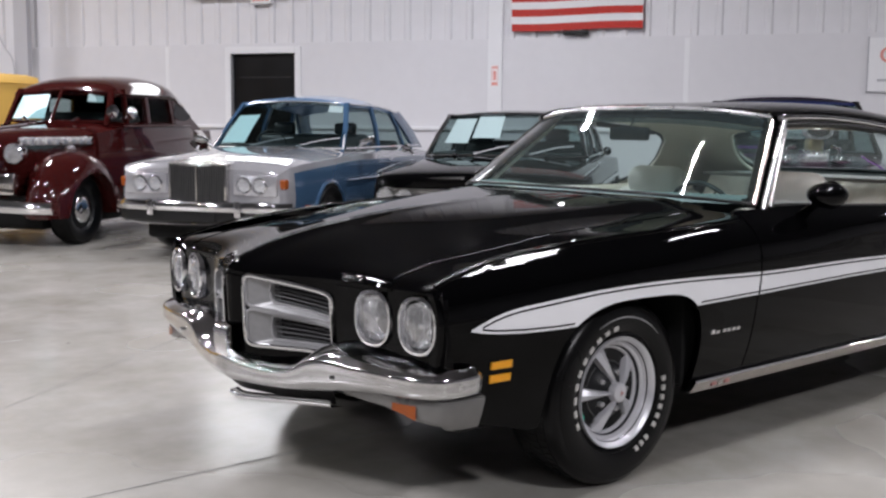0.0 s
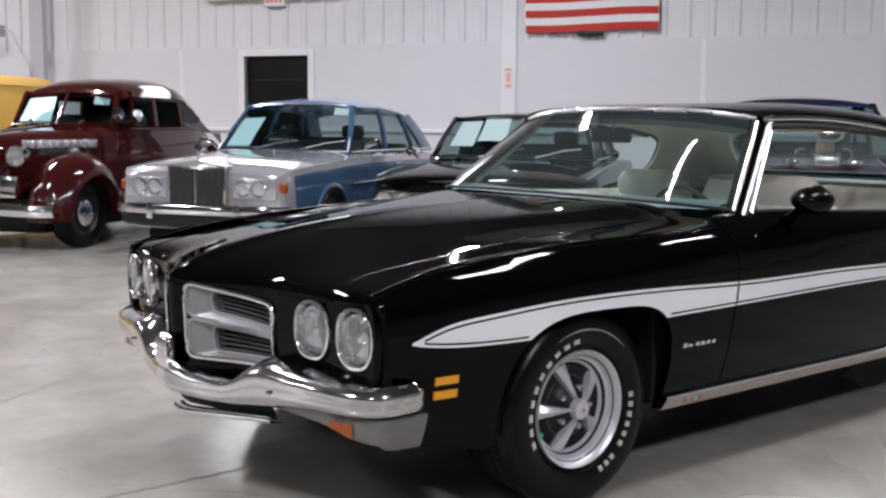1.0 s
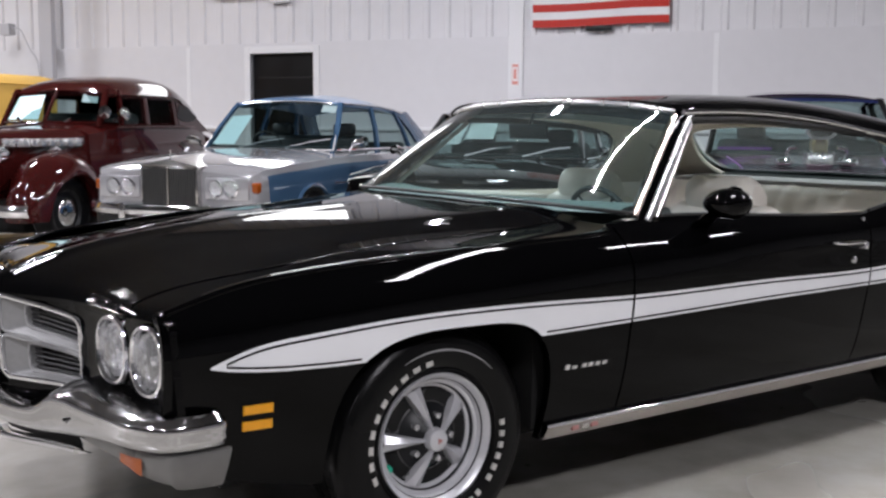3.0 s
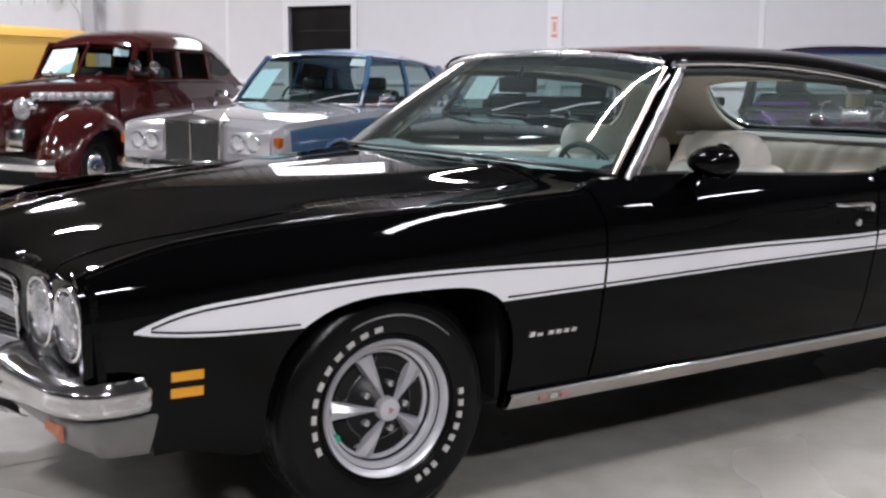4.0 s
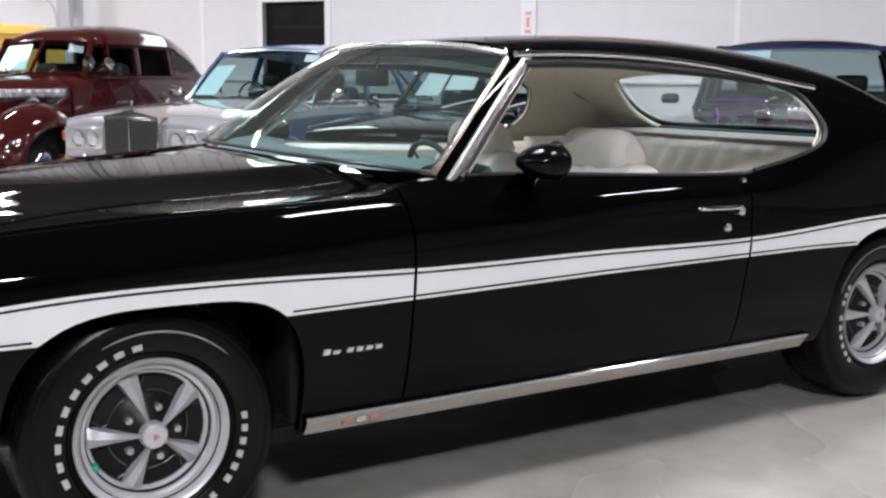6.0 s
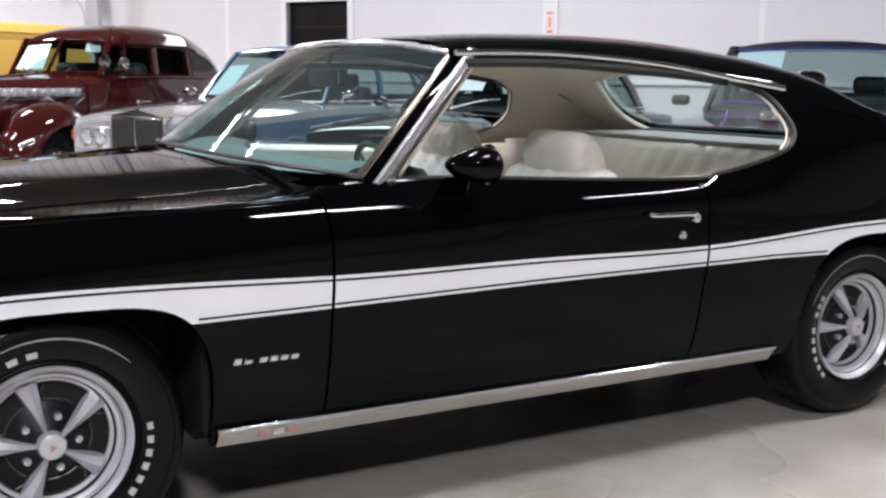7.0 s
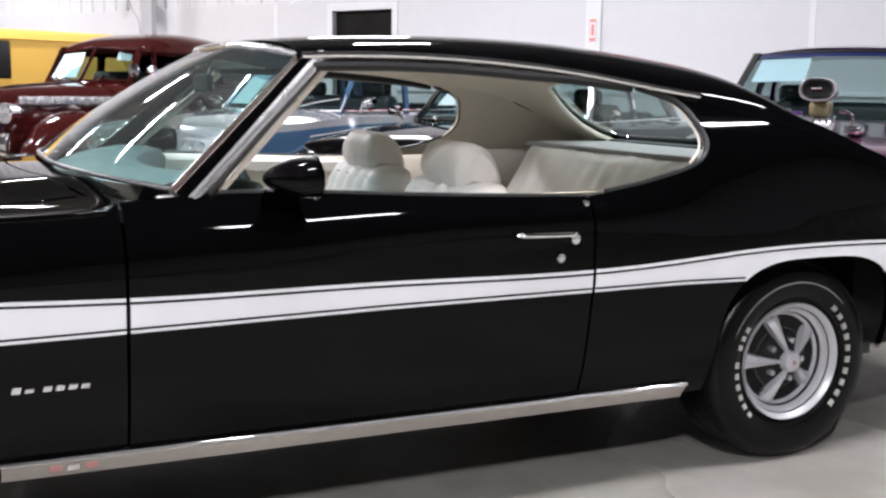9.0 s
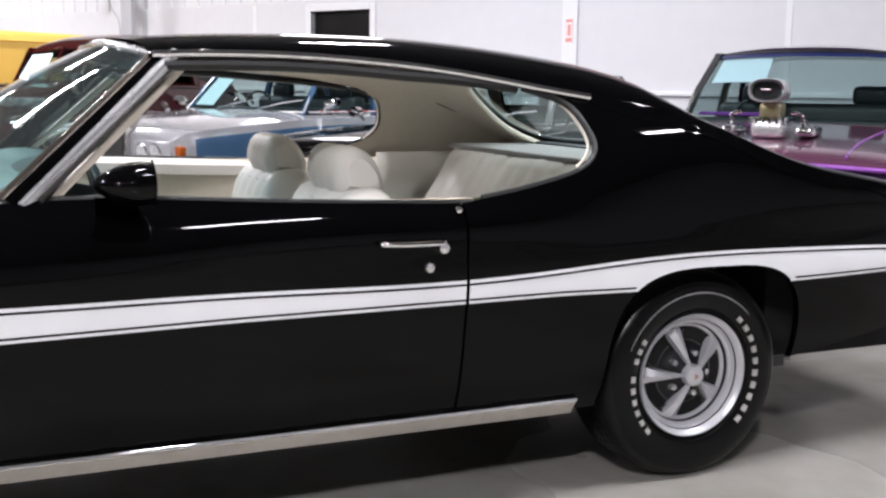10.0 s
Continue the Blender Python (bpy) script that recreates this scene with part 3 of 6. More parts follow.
crease = spline((-0.86, -0.785, -0.6, -0.45, -0.3, -0.08, 0.17, 0.45, 0.70, 0.95), (0.762, 0.785, 0.832, 0.854, 0.868, 0.884, 0.896, 0.906, 0.918, 0.944))
belt = spline((0.70, 0.96, 1.375, 1.95, 2.1), (0.935, 0.947, 0.936, 0.917, 0.915))
edge = spline((1.1, 1.22, 1.5, 1.84, 2.08, 2.25, 2.45, 2.645, 2.87, 3.01, 3.26, 3.52, 3.74, 3.99, 4.2),
              (1.300, 1.306, 1.312, 1.297, 1.271, 1.243, 1.210, 1.183, 1.124, 1.064, 0.984, 0.938, 0.902, 0.866, 0.82))
spine = spline((1.05, 1.2, 1.5, 1.8, 2.1, 2.45, 2.65, 2.85, 3.0, 3.2, 3.4, 3.75, 4.0, 4.2), (1.345, 1.364, 1.384, 1.389, 1.380, 1.342, 1.300, 1.205, 1.105, 1.018, 0.980, 0.945, 0.918, 0.885))


def top(x, t, drop=0.0):
    """Roof, rear window and boot lid: t from the gutter (0) to the middle (1)."""
    z1, z2, y1 = edge(x), spine(x), side_y(x, edge(x))
    b = max(0.0, 1 - abs(1 - t) ** 4.6) ** 0.62
    w = min(1.0, max(0.0, (x - 2.66) / 0.36))
    b += (max(0.0, t if t <= 1 else 2 - t) ** 1.5 - b) * w * w * (3 - 2 * w)
    return (x, y1 + (MID - y1) * t, z1 + (z2 - z1) * b - drop)


def arch(cx, front, rear, base, high, n_front, n_rear, count=30):
    """A wheel opening, flatter on top than a circle; its front and rear halves differ a little."""
    out = []
    for k in range(count + 1):
        a = math.pi * (1 - k / count)
        c, s = math.cos(a), math.sin(a)
        half, n = (front, n_front) if c < 0 else (rear, n_rear)
        out.append((cx + half * math.copysign(abs(c) ** (2 / n), c), base + (high - base) * abs(s) ** (2 / n)))
    return out


ARCH_F, ARCH_R = arch(0.03, 0.40, 0.362, 0.27, 0.676, 3.0, 4.0), arch(2.84, 0.362, 0.36, 0.36, 0.701, 3.3, 3.3)
WINDOW_REAR = [(2.27, 1.232), (2.39, 1.19), (2.435, 1.12), (2.44, 1.055), (2.38, 1.0), (2.21, 0.953), (2.07, 0.928)]


WINDOW_CURVE = rounded(WINDOW_REAR)
FENDER = [(-0.82, 0.44), (-0.71, 0.43), (-0.672, 0.335), (-0.42, 0.27)] + ARCH_F + [(0.70, 0.27), (0.70, 0.93)] + [(x, crease(x)) for x in np.arange(0.66, -0.84, -0.04)]
DOOR = [(0.708, 0.28), (1.996, 0.28), (1.996, 0.917)] + [(x, belt(x)) for x in np.arange(1.95, 0.72, -0.05)] + [(0.708, 0.935)]
QUARTER = ([(2.004, 0.28), (2.47, 0.28)] + ARCH_R + [(3.20, 0.375), (3.57, 0.43), (4.14, 0.52), (4.17, 0.82)] + [(x, edge(x)) for x in np.arange(4.1, 2.26, -0.05)]
           + WINDOW_CURVE + [(2.004, 0.917)])

for flip in (None, MID):
    sheet("front_fender", FENDER, side, BLACK, coupe, step=(0.035, 0.03), lip=(0, 0.03, 0), flip=flip)
    sheet("door_skin", DOOR, side, BLACK, coupe, step=(0.04, 0.03), lip=(0, 0.03, 0), flip=flip)
    sheet("quarter_panel", QUARTER, side, BLACK, coupe, step=(0.04, 0.03), lip=(0, 0.025, 0), flip=flip)

# roof and boot, with the rear window's opening
HEADER = [(1.215 - 0.10 * (1 - (1 - t) ** 2), t) for t in np.linspace(1, 0, 12)]
REAR_OPEN = [(3.20, 1.0), (3.19, 0.7), (3.175, 0.42), (3.155, 0.345), (3.11, 0.315), (2.9, 0.30), (2.76, 0.33), (2.69, 0.41), (2.645, 0.7), (2.63, 1.0)]
ROOF = HEADER + [(x, 0.0) for x in np.arange(1.26, 4.17, 0.05)] + [(4.17, 0.0), (4.17, 1.0)] + REAR_OPEN
for flip in (None, MID):
    sheet("roof_skin", ROOF, top, BLACK, coupe, step=(0.05, 0.04), flip=flip)
    sheet("headliner", HEADER + [(x, 0.02) for x in np.arange(1.26, 2.76, 0.06)] + [(2.76, 0.33), (2.69, 0.41), (2.645, 0.7), (2.63, 1.0)], lambda x, t: top(x, t, 0.035), LINER, coupe, step=(0.08, 0.06), flip=flip)
    sheet("sail_trim", [(2.30, 1.225)] + [(x, z) for x, z in WINDOW_CURVE[1:-1]] + [(2.2, 0.90), (3.3, 0.90), (3.3, 0.945), (3.1, 1.012), (2.9, 1.095), (2.6, 1.197), (2.4, 1.224)],
          lambda x, z: (x, side_y(x, z) + 0.03, z), LINER, coupe, step=(0.07, 0.05), flip=flip)
    sheet("sail_inner", [(2.70, 0.02), (3.25, 0.02), (3.18, 0.45), (3.155, 0.347), (3.11, 0.317), (2.9, 0.302), (2.76, 0.332)], lambda x, t: top(x, t, 0.03), LINER, coupe, step=(0.06, 0.05), flip=flip)
    sheet("rear_glass", [(x - 0.004 if x > 3.0 else x + 0.004, t) for x, t in REAR_OPEN], lambda x, t: top(x, t, 0.008), TINT, coupe, step=(0.07, 0.08), flip=flip)


def strip(name, points, w, d, mat, parent, label=""):
    """A narrow half-round moulding along points; w: half its width, d: how far it stands proud."""
    return part(name, tube(points, w, 8, flat=d / w), mat, parent, label)


def across(p):
    return (p[0], 2 * MID - p[1], p[2])


def both(p, far):
    return across(p) if far else p


for far in (False, True):
    strip("rear_window_trim", [both(top(x, t, -0.002), far) for x, t in rounded(REAR_OPEN, 3)], 0.011, 0.008, CHROME, coupe)
    strip("rear_window_liner", [both(top(x + 0.01 * (1 if x < 2.9 else -1), t, 0.034), far) for x, t in rounded(REAR_OPEN, 3)], 0.014, 0.012, LINER, coupe)
    strip("drip_rail", [both(side(x, edge(x), 0.012), far) for x in np.arange(1.22, 2.47, 0.05)], 0.010, 0.010, CHROME, coupe)
    strip("window_frame", [both(side(x, edge(x) - 0.030 + 0.018 * max(0.0, (x - 1.9) / 0.37), -0.006), far) for x in np.arange(1.25, 2.28, 0.05)], 0.015, 0.015, GRILLE_BLACK, coupe)
    strip("window_seal", [both(side(x, z, -0.010), far) for x, z in WINDOW_CURVE], 0.010, 0.010, GRILLE_BLACK, coupe)
    strip("seal_lip", [both(side(x - 0.012 * (1 if z > 1.0 else 0.3), z + 0.004, -0.028), far) for x, z in WINDOW_CURVE[3:17]], 0.004, 0.005, LINER, coupe)
    strip("belt_seal", [both(side(x, belt(x) + 0.002, -0.012), far) for x in np.arange(0.92, 2.06, 0.08)], 0.009, 0.008, GRILLE_BLACK, coupe)

for far in (False, True):
    rows = []
    for x in np.arange(2.36, 4.12, 0.03):
        g = min(1.0, max(0.0, (x - 2.34) / 0.34))
        g = 0.06 + 0.94 * g * g * (3 - 2 * g)
        zs = edge(x) - 0.050 * g
        lean = math.atan((side_y(x, zs + 0.006) - side_y(x, zs - 0.006)) / 0.012)
        lean = max(0.15, min(0.95, lean))
        R = (0.050 + 0.016) * g / (1 - math.sin(lean))
        ys = side_y(x, zs) - 0.0015
        roll = []
        for a in np.linspace(lean, 1.95, 20):
            y, z = ys + R * (math.cos(lean) - math.cos(a)), zs + R * (math.sin(a) - math.sin(lean))
            y1 = side_y(x, edge(x))
            if y > y1:
                z = max(z, top(x, (y - y1) / (MID - y1))[2] - 0.005)
            roll.append(both((x, y, z), far))
        rows.append(roll)
    part("sail_edge", grid(rows), BLACK, coupe)

# windscreen


def screen(u, v, inset=0.0):
    """u from -1 (near edge) to 1, v from the base to the header."""
    k = 1 - abs(u) ** 3.2
    lo = Vector((0.835 - 0.25 * k, MID + 0.860 * u, 0.962 + 0.035 * k))
    hi = Vector((1.222 - 0.09 * k, MID + 0.680 * u, 1.308 + 0.040 * k))
    p = lo.lerp(hi, v)
    bow = 0.03 * math.sin(math.pi * v) * (1 - u * u)
    return Vector((p.x - bow * 0.6 + inset, p.y, p.z + bow * 0.6 - inset * 0.6))


part("windscreen", grid([[screen(u, v) for v in np.linspace(0, 1, 13)] for u in np.linspace(-1, 1, 33)]), SCREEN_GLASS, coupe)
part("shade_band", grid([[screen(u, v, 0.004) for v in np.linspace(0.86, 0.995, 4)] for u in np.linspace(-0.98, 0.98, 25)]), BAND_DEEP, coupe, "deep blue shade band along the top of the glass")
part("shade_band", grid([[screen(u, v, 0.004) for v in np.linspace(0.79, 0.858, 3)] for u in np.linspace(-0.98, 0.98, 25)]), BAND_PALE, coupe)
strip("screen_trim", [screen(u, 1.0) for u in np.linspace(-1, 1, 25)], 0.012, 0.012, SATIN, coupe)
strip("screen_base_trim", [screen(u, 0.0) for u in np.linspace(-1, 1, 25)], 0.008, 0.007, GRILLE_BLACK, coupe)
for s in (-1, 1):
    far = s > 0
    rows, trim, drip = [], [], []
    for v in np.linspace(-0.02, 1.02, 12):
        a = Vector(screen(-1, v))
        b = Vector((0.885 + (1.268 - 0.885) * v, 0.010 + 0.163 * v, 0.945 + 0.362 * v))
        e = (b - a).normalized()
        n = e.cross(Vector((0.383, 0.185, 0.362))).normalized()
        n = n if n.y < 0 else -n
        c = b + Vector((0.02, 0.05, -0.01))
        d = a + Vector((0.03, 0.06, -0.02))
        rows.append([Vector(both(p, far)) for p in (a, (a + b) / 2 + n * 0.003, b, c, d)])
        trim.append([Vector(both(a + e * p + n * q, far)) for p, q in ((-0.006, -0.006), (-0.004, 0.003), (0.001, 0.007), (0.009, 0.009), (0.016, 0.006), (0.018, 0.0))])
        drip.append([Vector(both(a + e * p + n * q, far)) for p, q in ((0.048, 0.0), (0.050, 0.008), (0.055, 0.012), (0.061, 0.011), (0.070, 0.007), (0.077, 0.002), (0.080, -0.012))])
    part("windscreen_pillar", capped(rows), BLACK, coupe)
    part("pillar_trim", grid(trim), PILLAR_BRIGHT, coupe, angle=60)
    part("pillar_moulding", grid(drip), SATIN, coupe, angle=60)
    strip("pillar_frame", [both((0.925 + (1.285 - 0.925) * v, 0.0 + 0.17 * v, 0.945 + 0.338 * v), far) for v in np.linspace(0, 1, 8)], 0.010, 0.010, STAINLESS, coupe)
    strip("pillar_liner", [both((0.955 + (1.30 - 0.955) * v, 0.03 + 0.165 * v, 0.945 + 0.325 * v), far) for v in np.linspace(0, 1, 8)], 0.006, 0.010, LINER, coupe)

# bonnet
lip_x = spline((-0.03, 0.09, 0.33, 0.487, 0.60, 0.80, 0.88), (-0.80, -0.825, -0.85, -0.87, -0.905, -1.005, -1.04))
middle_z = spline((-1.05, -0.9, -0.6, -0.2, 0.2, 0.60), (0.768, 0.822, 0.888, 0.936, 0.962, 0.985))


def hood(s, v):
    """s from the nose (0) to the screen (1); v from the fender's crease (0) to the middle (1)."""
    x0 = -0.815 + s * (0.80 + 0.815)
    y0 = side_y(x0, crease(x0))
    y = y0 + (MID - y0) * v
    xf = lip_x(min(y, 2 * MID - y))
    v = min(v, 2 - v)
    xr = 0.80 - 0.26 * (1 - (1 - v) ** 2) - 0.02
    x = xf + (xr - xf) * s
    zc, zm = crease(x0), middle_z(-1.04 + s * 1.60)
    ridge = 0.80 - 0.40 * s
    rise = zm - 0.002 - zc
    # a hollow beside the fender, a slope up to the ridge, and a flat raised middle
    q = max(0.0, v) / ridge
    slope = zc + rise * q ** 1.5 - 0.007 * math.sin(math.pi * min(1.0, q)) * min(1, 5 * s)
    flat = zm - 0.009 * ((1 - v) / (1 - ridge)) ** 2
    d = (slope - flat) / 0.004
    z = flat - 0.004 * math.log1p(math.exp(-d)) if d > -30 else slope
    k = min(1.0, s / 0.5)
    k = k * k * (3 - 2 * k)
    z = z * k + (zc + (zm - zc) * (1 - (1 - v) ** 1.7)) * (1 - k)
    z += 0.010 * math.exp(-((1 - v) / 0.05) ** 2) * (1 - s)
    z += 0.003 * math.exp(-((s - 0.95) / 0.06) ** 2 - ((v - 0.34) / 0.16) ** 2)
    return (x, y, z - 0.020 * math.exp(-s / 0.012))


for flip in (None, MID):
    sheet("fender_top", [(0.0, 0.0), (1.0, 0.0), (1.0, 0.2), (0.0, 0.2)], hood, BLACK, coupe, step=(0.02, 0.03), flip=flip)
    sheet("bonnet", [(0.0, 0.206), (0.97, 0.206), (0.97, 1.0), (0.0, 1.0)], hood, BLACK, coupe, step=(0.02, 0.025), lip=(0, 0, -0.012), flip=flip)
    sheet("cowl", [(0.975, 0.2), (1.03, 0.2), (1.03, 1.0), (0.975, 1.0)], hood, BLACK, coupe, step=(0.02, 0.03), flip=flip)
for far in (False, True):
    part("fender_crease", tube([both(side(x, crease(x) - 0.0055, -0.006), far) for x in np.arange(-0.80, 0.70, 0.03)], 0.0100, 12), BLACK, coupe)
    part("bonnet_edge", tube([both(tuple(Vector(hood(s, 0.216)) - Vector((0, 0, 0.0068))), far) for s in np.linspace(0.02, 0.96, 50)], 0.0090, 12), BLACK, coupe)
# Black sheet added under the bonnet seam, standing in for its shade.
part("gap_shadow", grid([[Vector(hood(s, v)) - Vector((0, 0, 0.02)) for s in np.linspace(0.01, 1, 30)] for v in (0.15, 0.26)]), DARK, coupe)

# dark inner body: black boxes put in so that gaps and wheel housings look shaded
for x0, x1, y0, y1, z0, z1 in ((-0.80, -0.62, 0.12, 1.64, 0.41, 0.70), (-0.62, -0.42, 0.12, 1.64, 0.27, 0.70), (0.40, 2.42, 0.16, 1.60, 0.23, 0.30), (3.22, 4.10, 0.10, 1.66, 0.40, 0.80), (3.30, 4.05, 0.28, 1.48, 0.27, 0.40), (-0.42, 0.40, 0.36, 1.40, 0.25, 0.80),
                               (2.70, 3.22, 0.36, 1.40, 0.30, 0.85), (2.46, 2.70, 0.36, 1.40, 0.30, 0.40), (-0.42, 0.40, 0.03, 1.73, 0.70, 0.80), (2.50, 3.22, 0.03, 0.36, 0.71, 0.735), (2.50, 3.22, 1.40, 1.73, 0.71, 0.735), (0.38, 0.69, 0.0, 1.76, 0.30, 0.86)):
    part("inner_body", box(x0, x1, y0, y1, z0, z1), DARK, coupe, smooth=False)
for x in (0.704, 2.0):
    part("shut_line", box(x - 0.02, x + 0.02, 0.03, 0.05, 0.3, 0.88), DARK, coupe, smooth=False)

# nose panel with openings for lamps and grilles
LAMP_NEAR = ((0.080, -0.823), (0.278, -0.846))


def nose(y, z, out=0.0):
    m = y if y <= MID else 2 * MID - y
    return (lip_x(m) + 0.045 * max(0.0, (0.76 - z)) - out + (0.025 if z > 0.765 else 0.0), y, z)


def oval(cy, cz, a, b, n=2.4, count=28):
    out = []
    for k in range(count):
        t = 2 * math.pi * k / count
        c, s = math.cos(t), math.sin(t)
        out.append((cy + a * math.copysign(abs(c) ** (2 / n), c), cz + b * math.copysign(abs(s) ** (2 / n), s)))
    return out


def round_off(corners, r, n=4):
    """A closed outline with rounded corners."""
    out, p = [], [Vector(c) for c in corners]
    for i, c in enumerate(p):
        a, b = (p[i - 1] - c).normalized(), (p[(i + 1) % len(p)] - c).normalized()
        for k in range(n + 1):
            t = k / n
            out.append(tuple(c + a * r * (1 - t) ** 2 + b * r * t ** 2))
    return out + out[:1]


GRILLE = round_off([(0.482, 0.500), (0.482, 0.701), (0.81, 0.748), (0.81, 0.500)], 0.032)[:-1]
NOSE = [(-0.03, 0.45), (0.88, 0.45), (0.88, 0.765), (0.60, 0.772), (0.42, 0.778), (0.2, 0.772), (0.05, 0.775), (-0.01, 0.755)]
for flip in (None, MID):
    far = flip is not None
    sheet("nose_panel", NOSE, nose, BLACK, coupe, holes=[oval(0.080, 0.652, 0.074, 0.088), oval(0.278, 0.652, 0.074, 0.088), GRILLE], step=(0.03, 0.03), lip=(0.02, 0, 0), flip=flip)
    for (y, x), name in zip(LAMP_NEAR, ("outer", "inner")):
        lamp = part("headlamp", lathe([(0.0, 0.055), (0.045, 0.05), (0.07, 0.03), (0.075, 0.0)], 28, at=(0, 0, 0), axis="x"), REFLECTOR, coupe, "round sealed-beam headlamp in an oval chrome ring")
        lamp.matrix_local = Matrix.Translation(both((x + 0.005, y, 0.652), far)) @ pose(0, 0, 0, 0, 0, 10 if not far else -10)
        rows = []
        for r0, h in ((0.072, 0.014), (0.074, -0.008), (0.079, -0.017), (0.086, -0.016), (0.091, -0.004), (0.093, 0.02)):
            rows.append([(h, p[0], p[1]) for p in oval(0, 0, r0 * 0.89, r0 * 1.05)])
        part("bezel", grid(rows, True), CHROME, lamp)
        part("lens", lathe([(0.001, -0.022), (0.03, -0.02), (0.055, -0.013), (0.072, 0.0)], 28, axis="x"), LENS, lamp)
        part("bulb", lathe([(0.0, 0.0), (0.012, 0.005), (0.014, 0.03), (0.0, 0.04)], 10, axis="x"), CHROME, lamp)
    g = part("grille", grid([[both(nose(y, z, o), far) for y, z in GRILLE + GRILLE[:1]] for o in (0.0, -0.09)]), GRILLE_BLACK, coupe, "silver framed split grille with black bars", angle=30)
    strip("surround", [both(nose(y, z, 0.006), far) for y, z in dense(GRILLE + GRILLE[:1], 0.02)], 0.0045, 0.008, CHROME, g)
    part("backing", grid([[both(nose(y, z, -0.085), far) for y in np.linspace(0.48, 0.82, 8)] for z in (0.50, 0.75)]), DARK, g)
    for low, high, ledge in ((0.503, None, 0.015), (None, 0.703, 0.013)):
        # a silver tray: a broad flank towards the middle of the car, a ledge below, black bars at its back
        div = (0.599, 0.632)
        z00, z01 = (low, low) if low else (div[0] + 0.005, div[1] + 0.005)
        z10, z11 = (high, high + 0.042) if high else (div[0] - 0.005, div[1] - 0.005)
        outer = round_off([(0.487, z00), (0.487, z10), (0.805, z11), (0.805, z01)], 0.024)
        slope = (z11 - z10) / 0.318
        inner = [(0.500, z00 + ledge), (0.500, z10 - 0.010), (0.735, z10 + slope * 0.248 - 0.012), (0.735, z01 + ledge + 0.004)]
        ring = round_off(inner, 0.020)
        part("tray", grid([[both(nose(y, z, o), far) for y, z in run] for run, o in ((outer, 0.002), (ring, -0.022), (ring, -0.055))]), FLANK, g, "silver recess behind the grille's frame", angle=35)
        strip("tray_edge", [both(nose(y, z, 0.003), far) for y, z in dense(outer, 0.02)], 0.0035, 0.005, GRILLE_GREY, g)
        strip("bar_frame", [both(nose(y, z, -0.018), far) for y, z in dense(ring, 0.02)], 0.0038, 0.005, GRILLE_GREY, g)
        for k in range(5):
            f = (k + 0.5) / 5
            a0, a1 = inner[0][1] + (inner[1][1] - inner[0][1]) * f, inner[3][1] + (inner[2][1] - inner[3][1]) * f
            strip("bar", [both(nose(0.502 + 0.230 * t, a0 + (a1 - a0) * t, -0.034), far) for t in np.linspace(0, 1, 4)], 0.0042, 0.004, BAR_GREY, g)

# bumper


def bumper_rings():
    """The bumper's section swept from one end round the nose to the other."""
    near = [(-0.655, 0.03), (-0.661, -0.030), (-0.672, -0.047), (-0.70, -0.052), (-0.735, -0.054), (-0.77, -0.053), (-0.80, -0.047), (-0.825, -0.036), (-0.847, -0.018), (-0.866, 0.008)]
    plan = near + [(BUMP_X(min(y, 2 * MID - y)), y) for y in np.linspace(0.04, 2 * MID - 0.04, 81)] + [(x, 2 * MID - y) for x, y in reversed(near)]
    rings = []
    for k, (x, y) in enumerate(plan):
        (ax, ay), (bx, by) = plan[max(0, k - 1)], plan[min(len(plan) - 1, k + 1)]
        run = math.hypot(bx - ax, by - ay)
        ix, iy = (by - ay) / run, -(bx - ax) / run
        m = max(-0.06, min(y, 2 * MID - y))
        zt, zb = BUMP_TOP(m), BUMP_LOW(m)
        end = min(1.0, max(0.0, (m + 0.055) / 0.05))
        rings.append([(x + ix * o, y + iy * o, zb + f * (zt - zb)) for o, f in (
            (0.10 * end + 0.02, 1.0), (0.055 * end + 0.014, 0.985), (0.016 + 0.006 * end, 0.92 - 0.07 * end), (0.006, 0.80 - 0.04 * end), (0.001, 0.70), (0.0, 0.60), (0.004, 0.46), (0.0, 0.34), (0.008, 0.14), (0.028, 0.02), (0.05, 0.0), (0.08, 0.0))])
    return rings


BUMP_TOP = spline((-0.06, 0.10, 0.30, 0.43, 0.49, 0.55, 0.64, 0.74, 0.82, 0.88), (0.528, 0.534, 0.543, 0.545, 0.524, 0.487, 0.466, 0.466, 0.478, 0.488))
BUMP_LOW = spline((-0.06, 0.1, 0.2, 0.3, 0.45, 0.6, 0.88), (0.430, 0.428, 0.424, 0.412, 0.390, 0.372, 0.365))
BUMP_X = spline((-0.06, 0.0, 0.10, 0.30, 0.45, 0.65, 0.80, 0.88), (-0.80, -0.86, -0.905, -0.945, -0.970, -1.010, -1.045, -1.058))
APRON_LOW = linear((-0.05, 0.0, 0.05, 0.10, 0.17, 0.35), (0.345, 0.352, 0.362, 0.378, 0.389, 0.400))
horn = grid([[(-1.066 + dx, MID + k * 0.040 * w, 0.455 + 0.112 * f) for k, w in ((-1, 1.12), (-1, 1.0), (-0.8, 1.0), (0.8, 1.0), (1, 1.0), (1, 1.12))] for dx, f in ((0.006, 0.0), (-0.002, 0.25), (-0.004, 0.8), (0.004, 0.94), (0.02, 1.0), (0.09, 1.0))])
bumper = part("front_bumper", grid(bumper_rings()), WORN_CHROME, coupe, "chrome wraparound bumper with a raised point in the middle", angle=60)
part("bumper_point", horn, CHROME, bumper, "upright chrome block in the middle", angle=50)
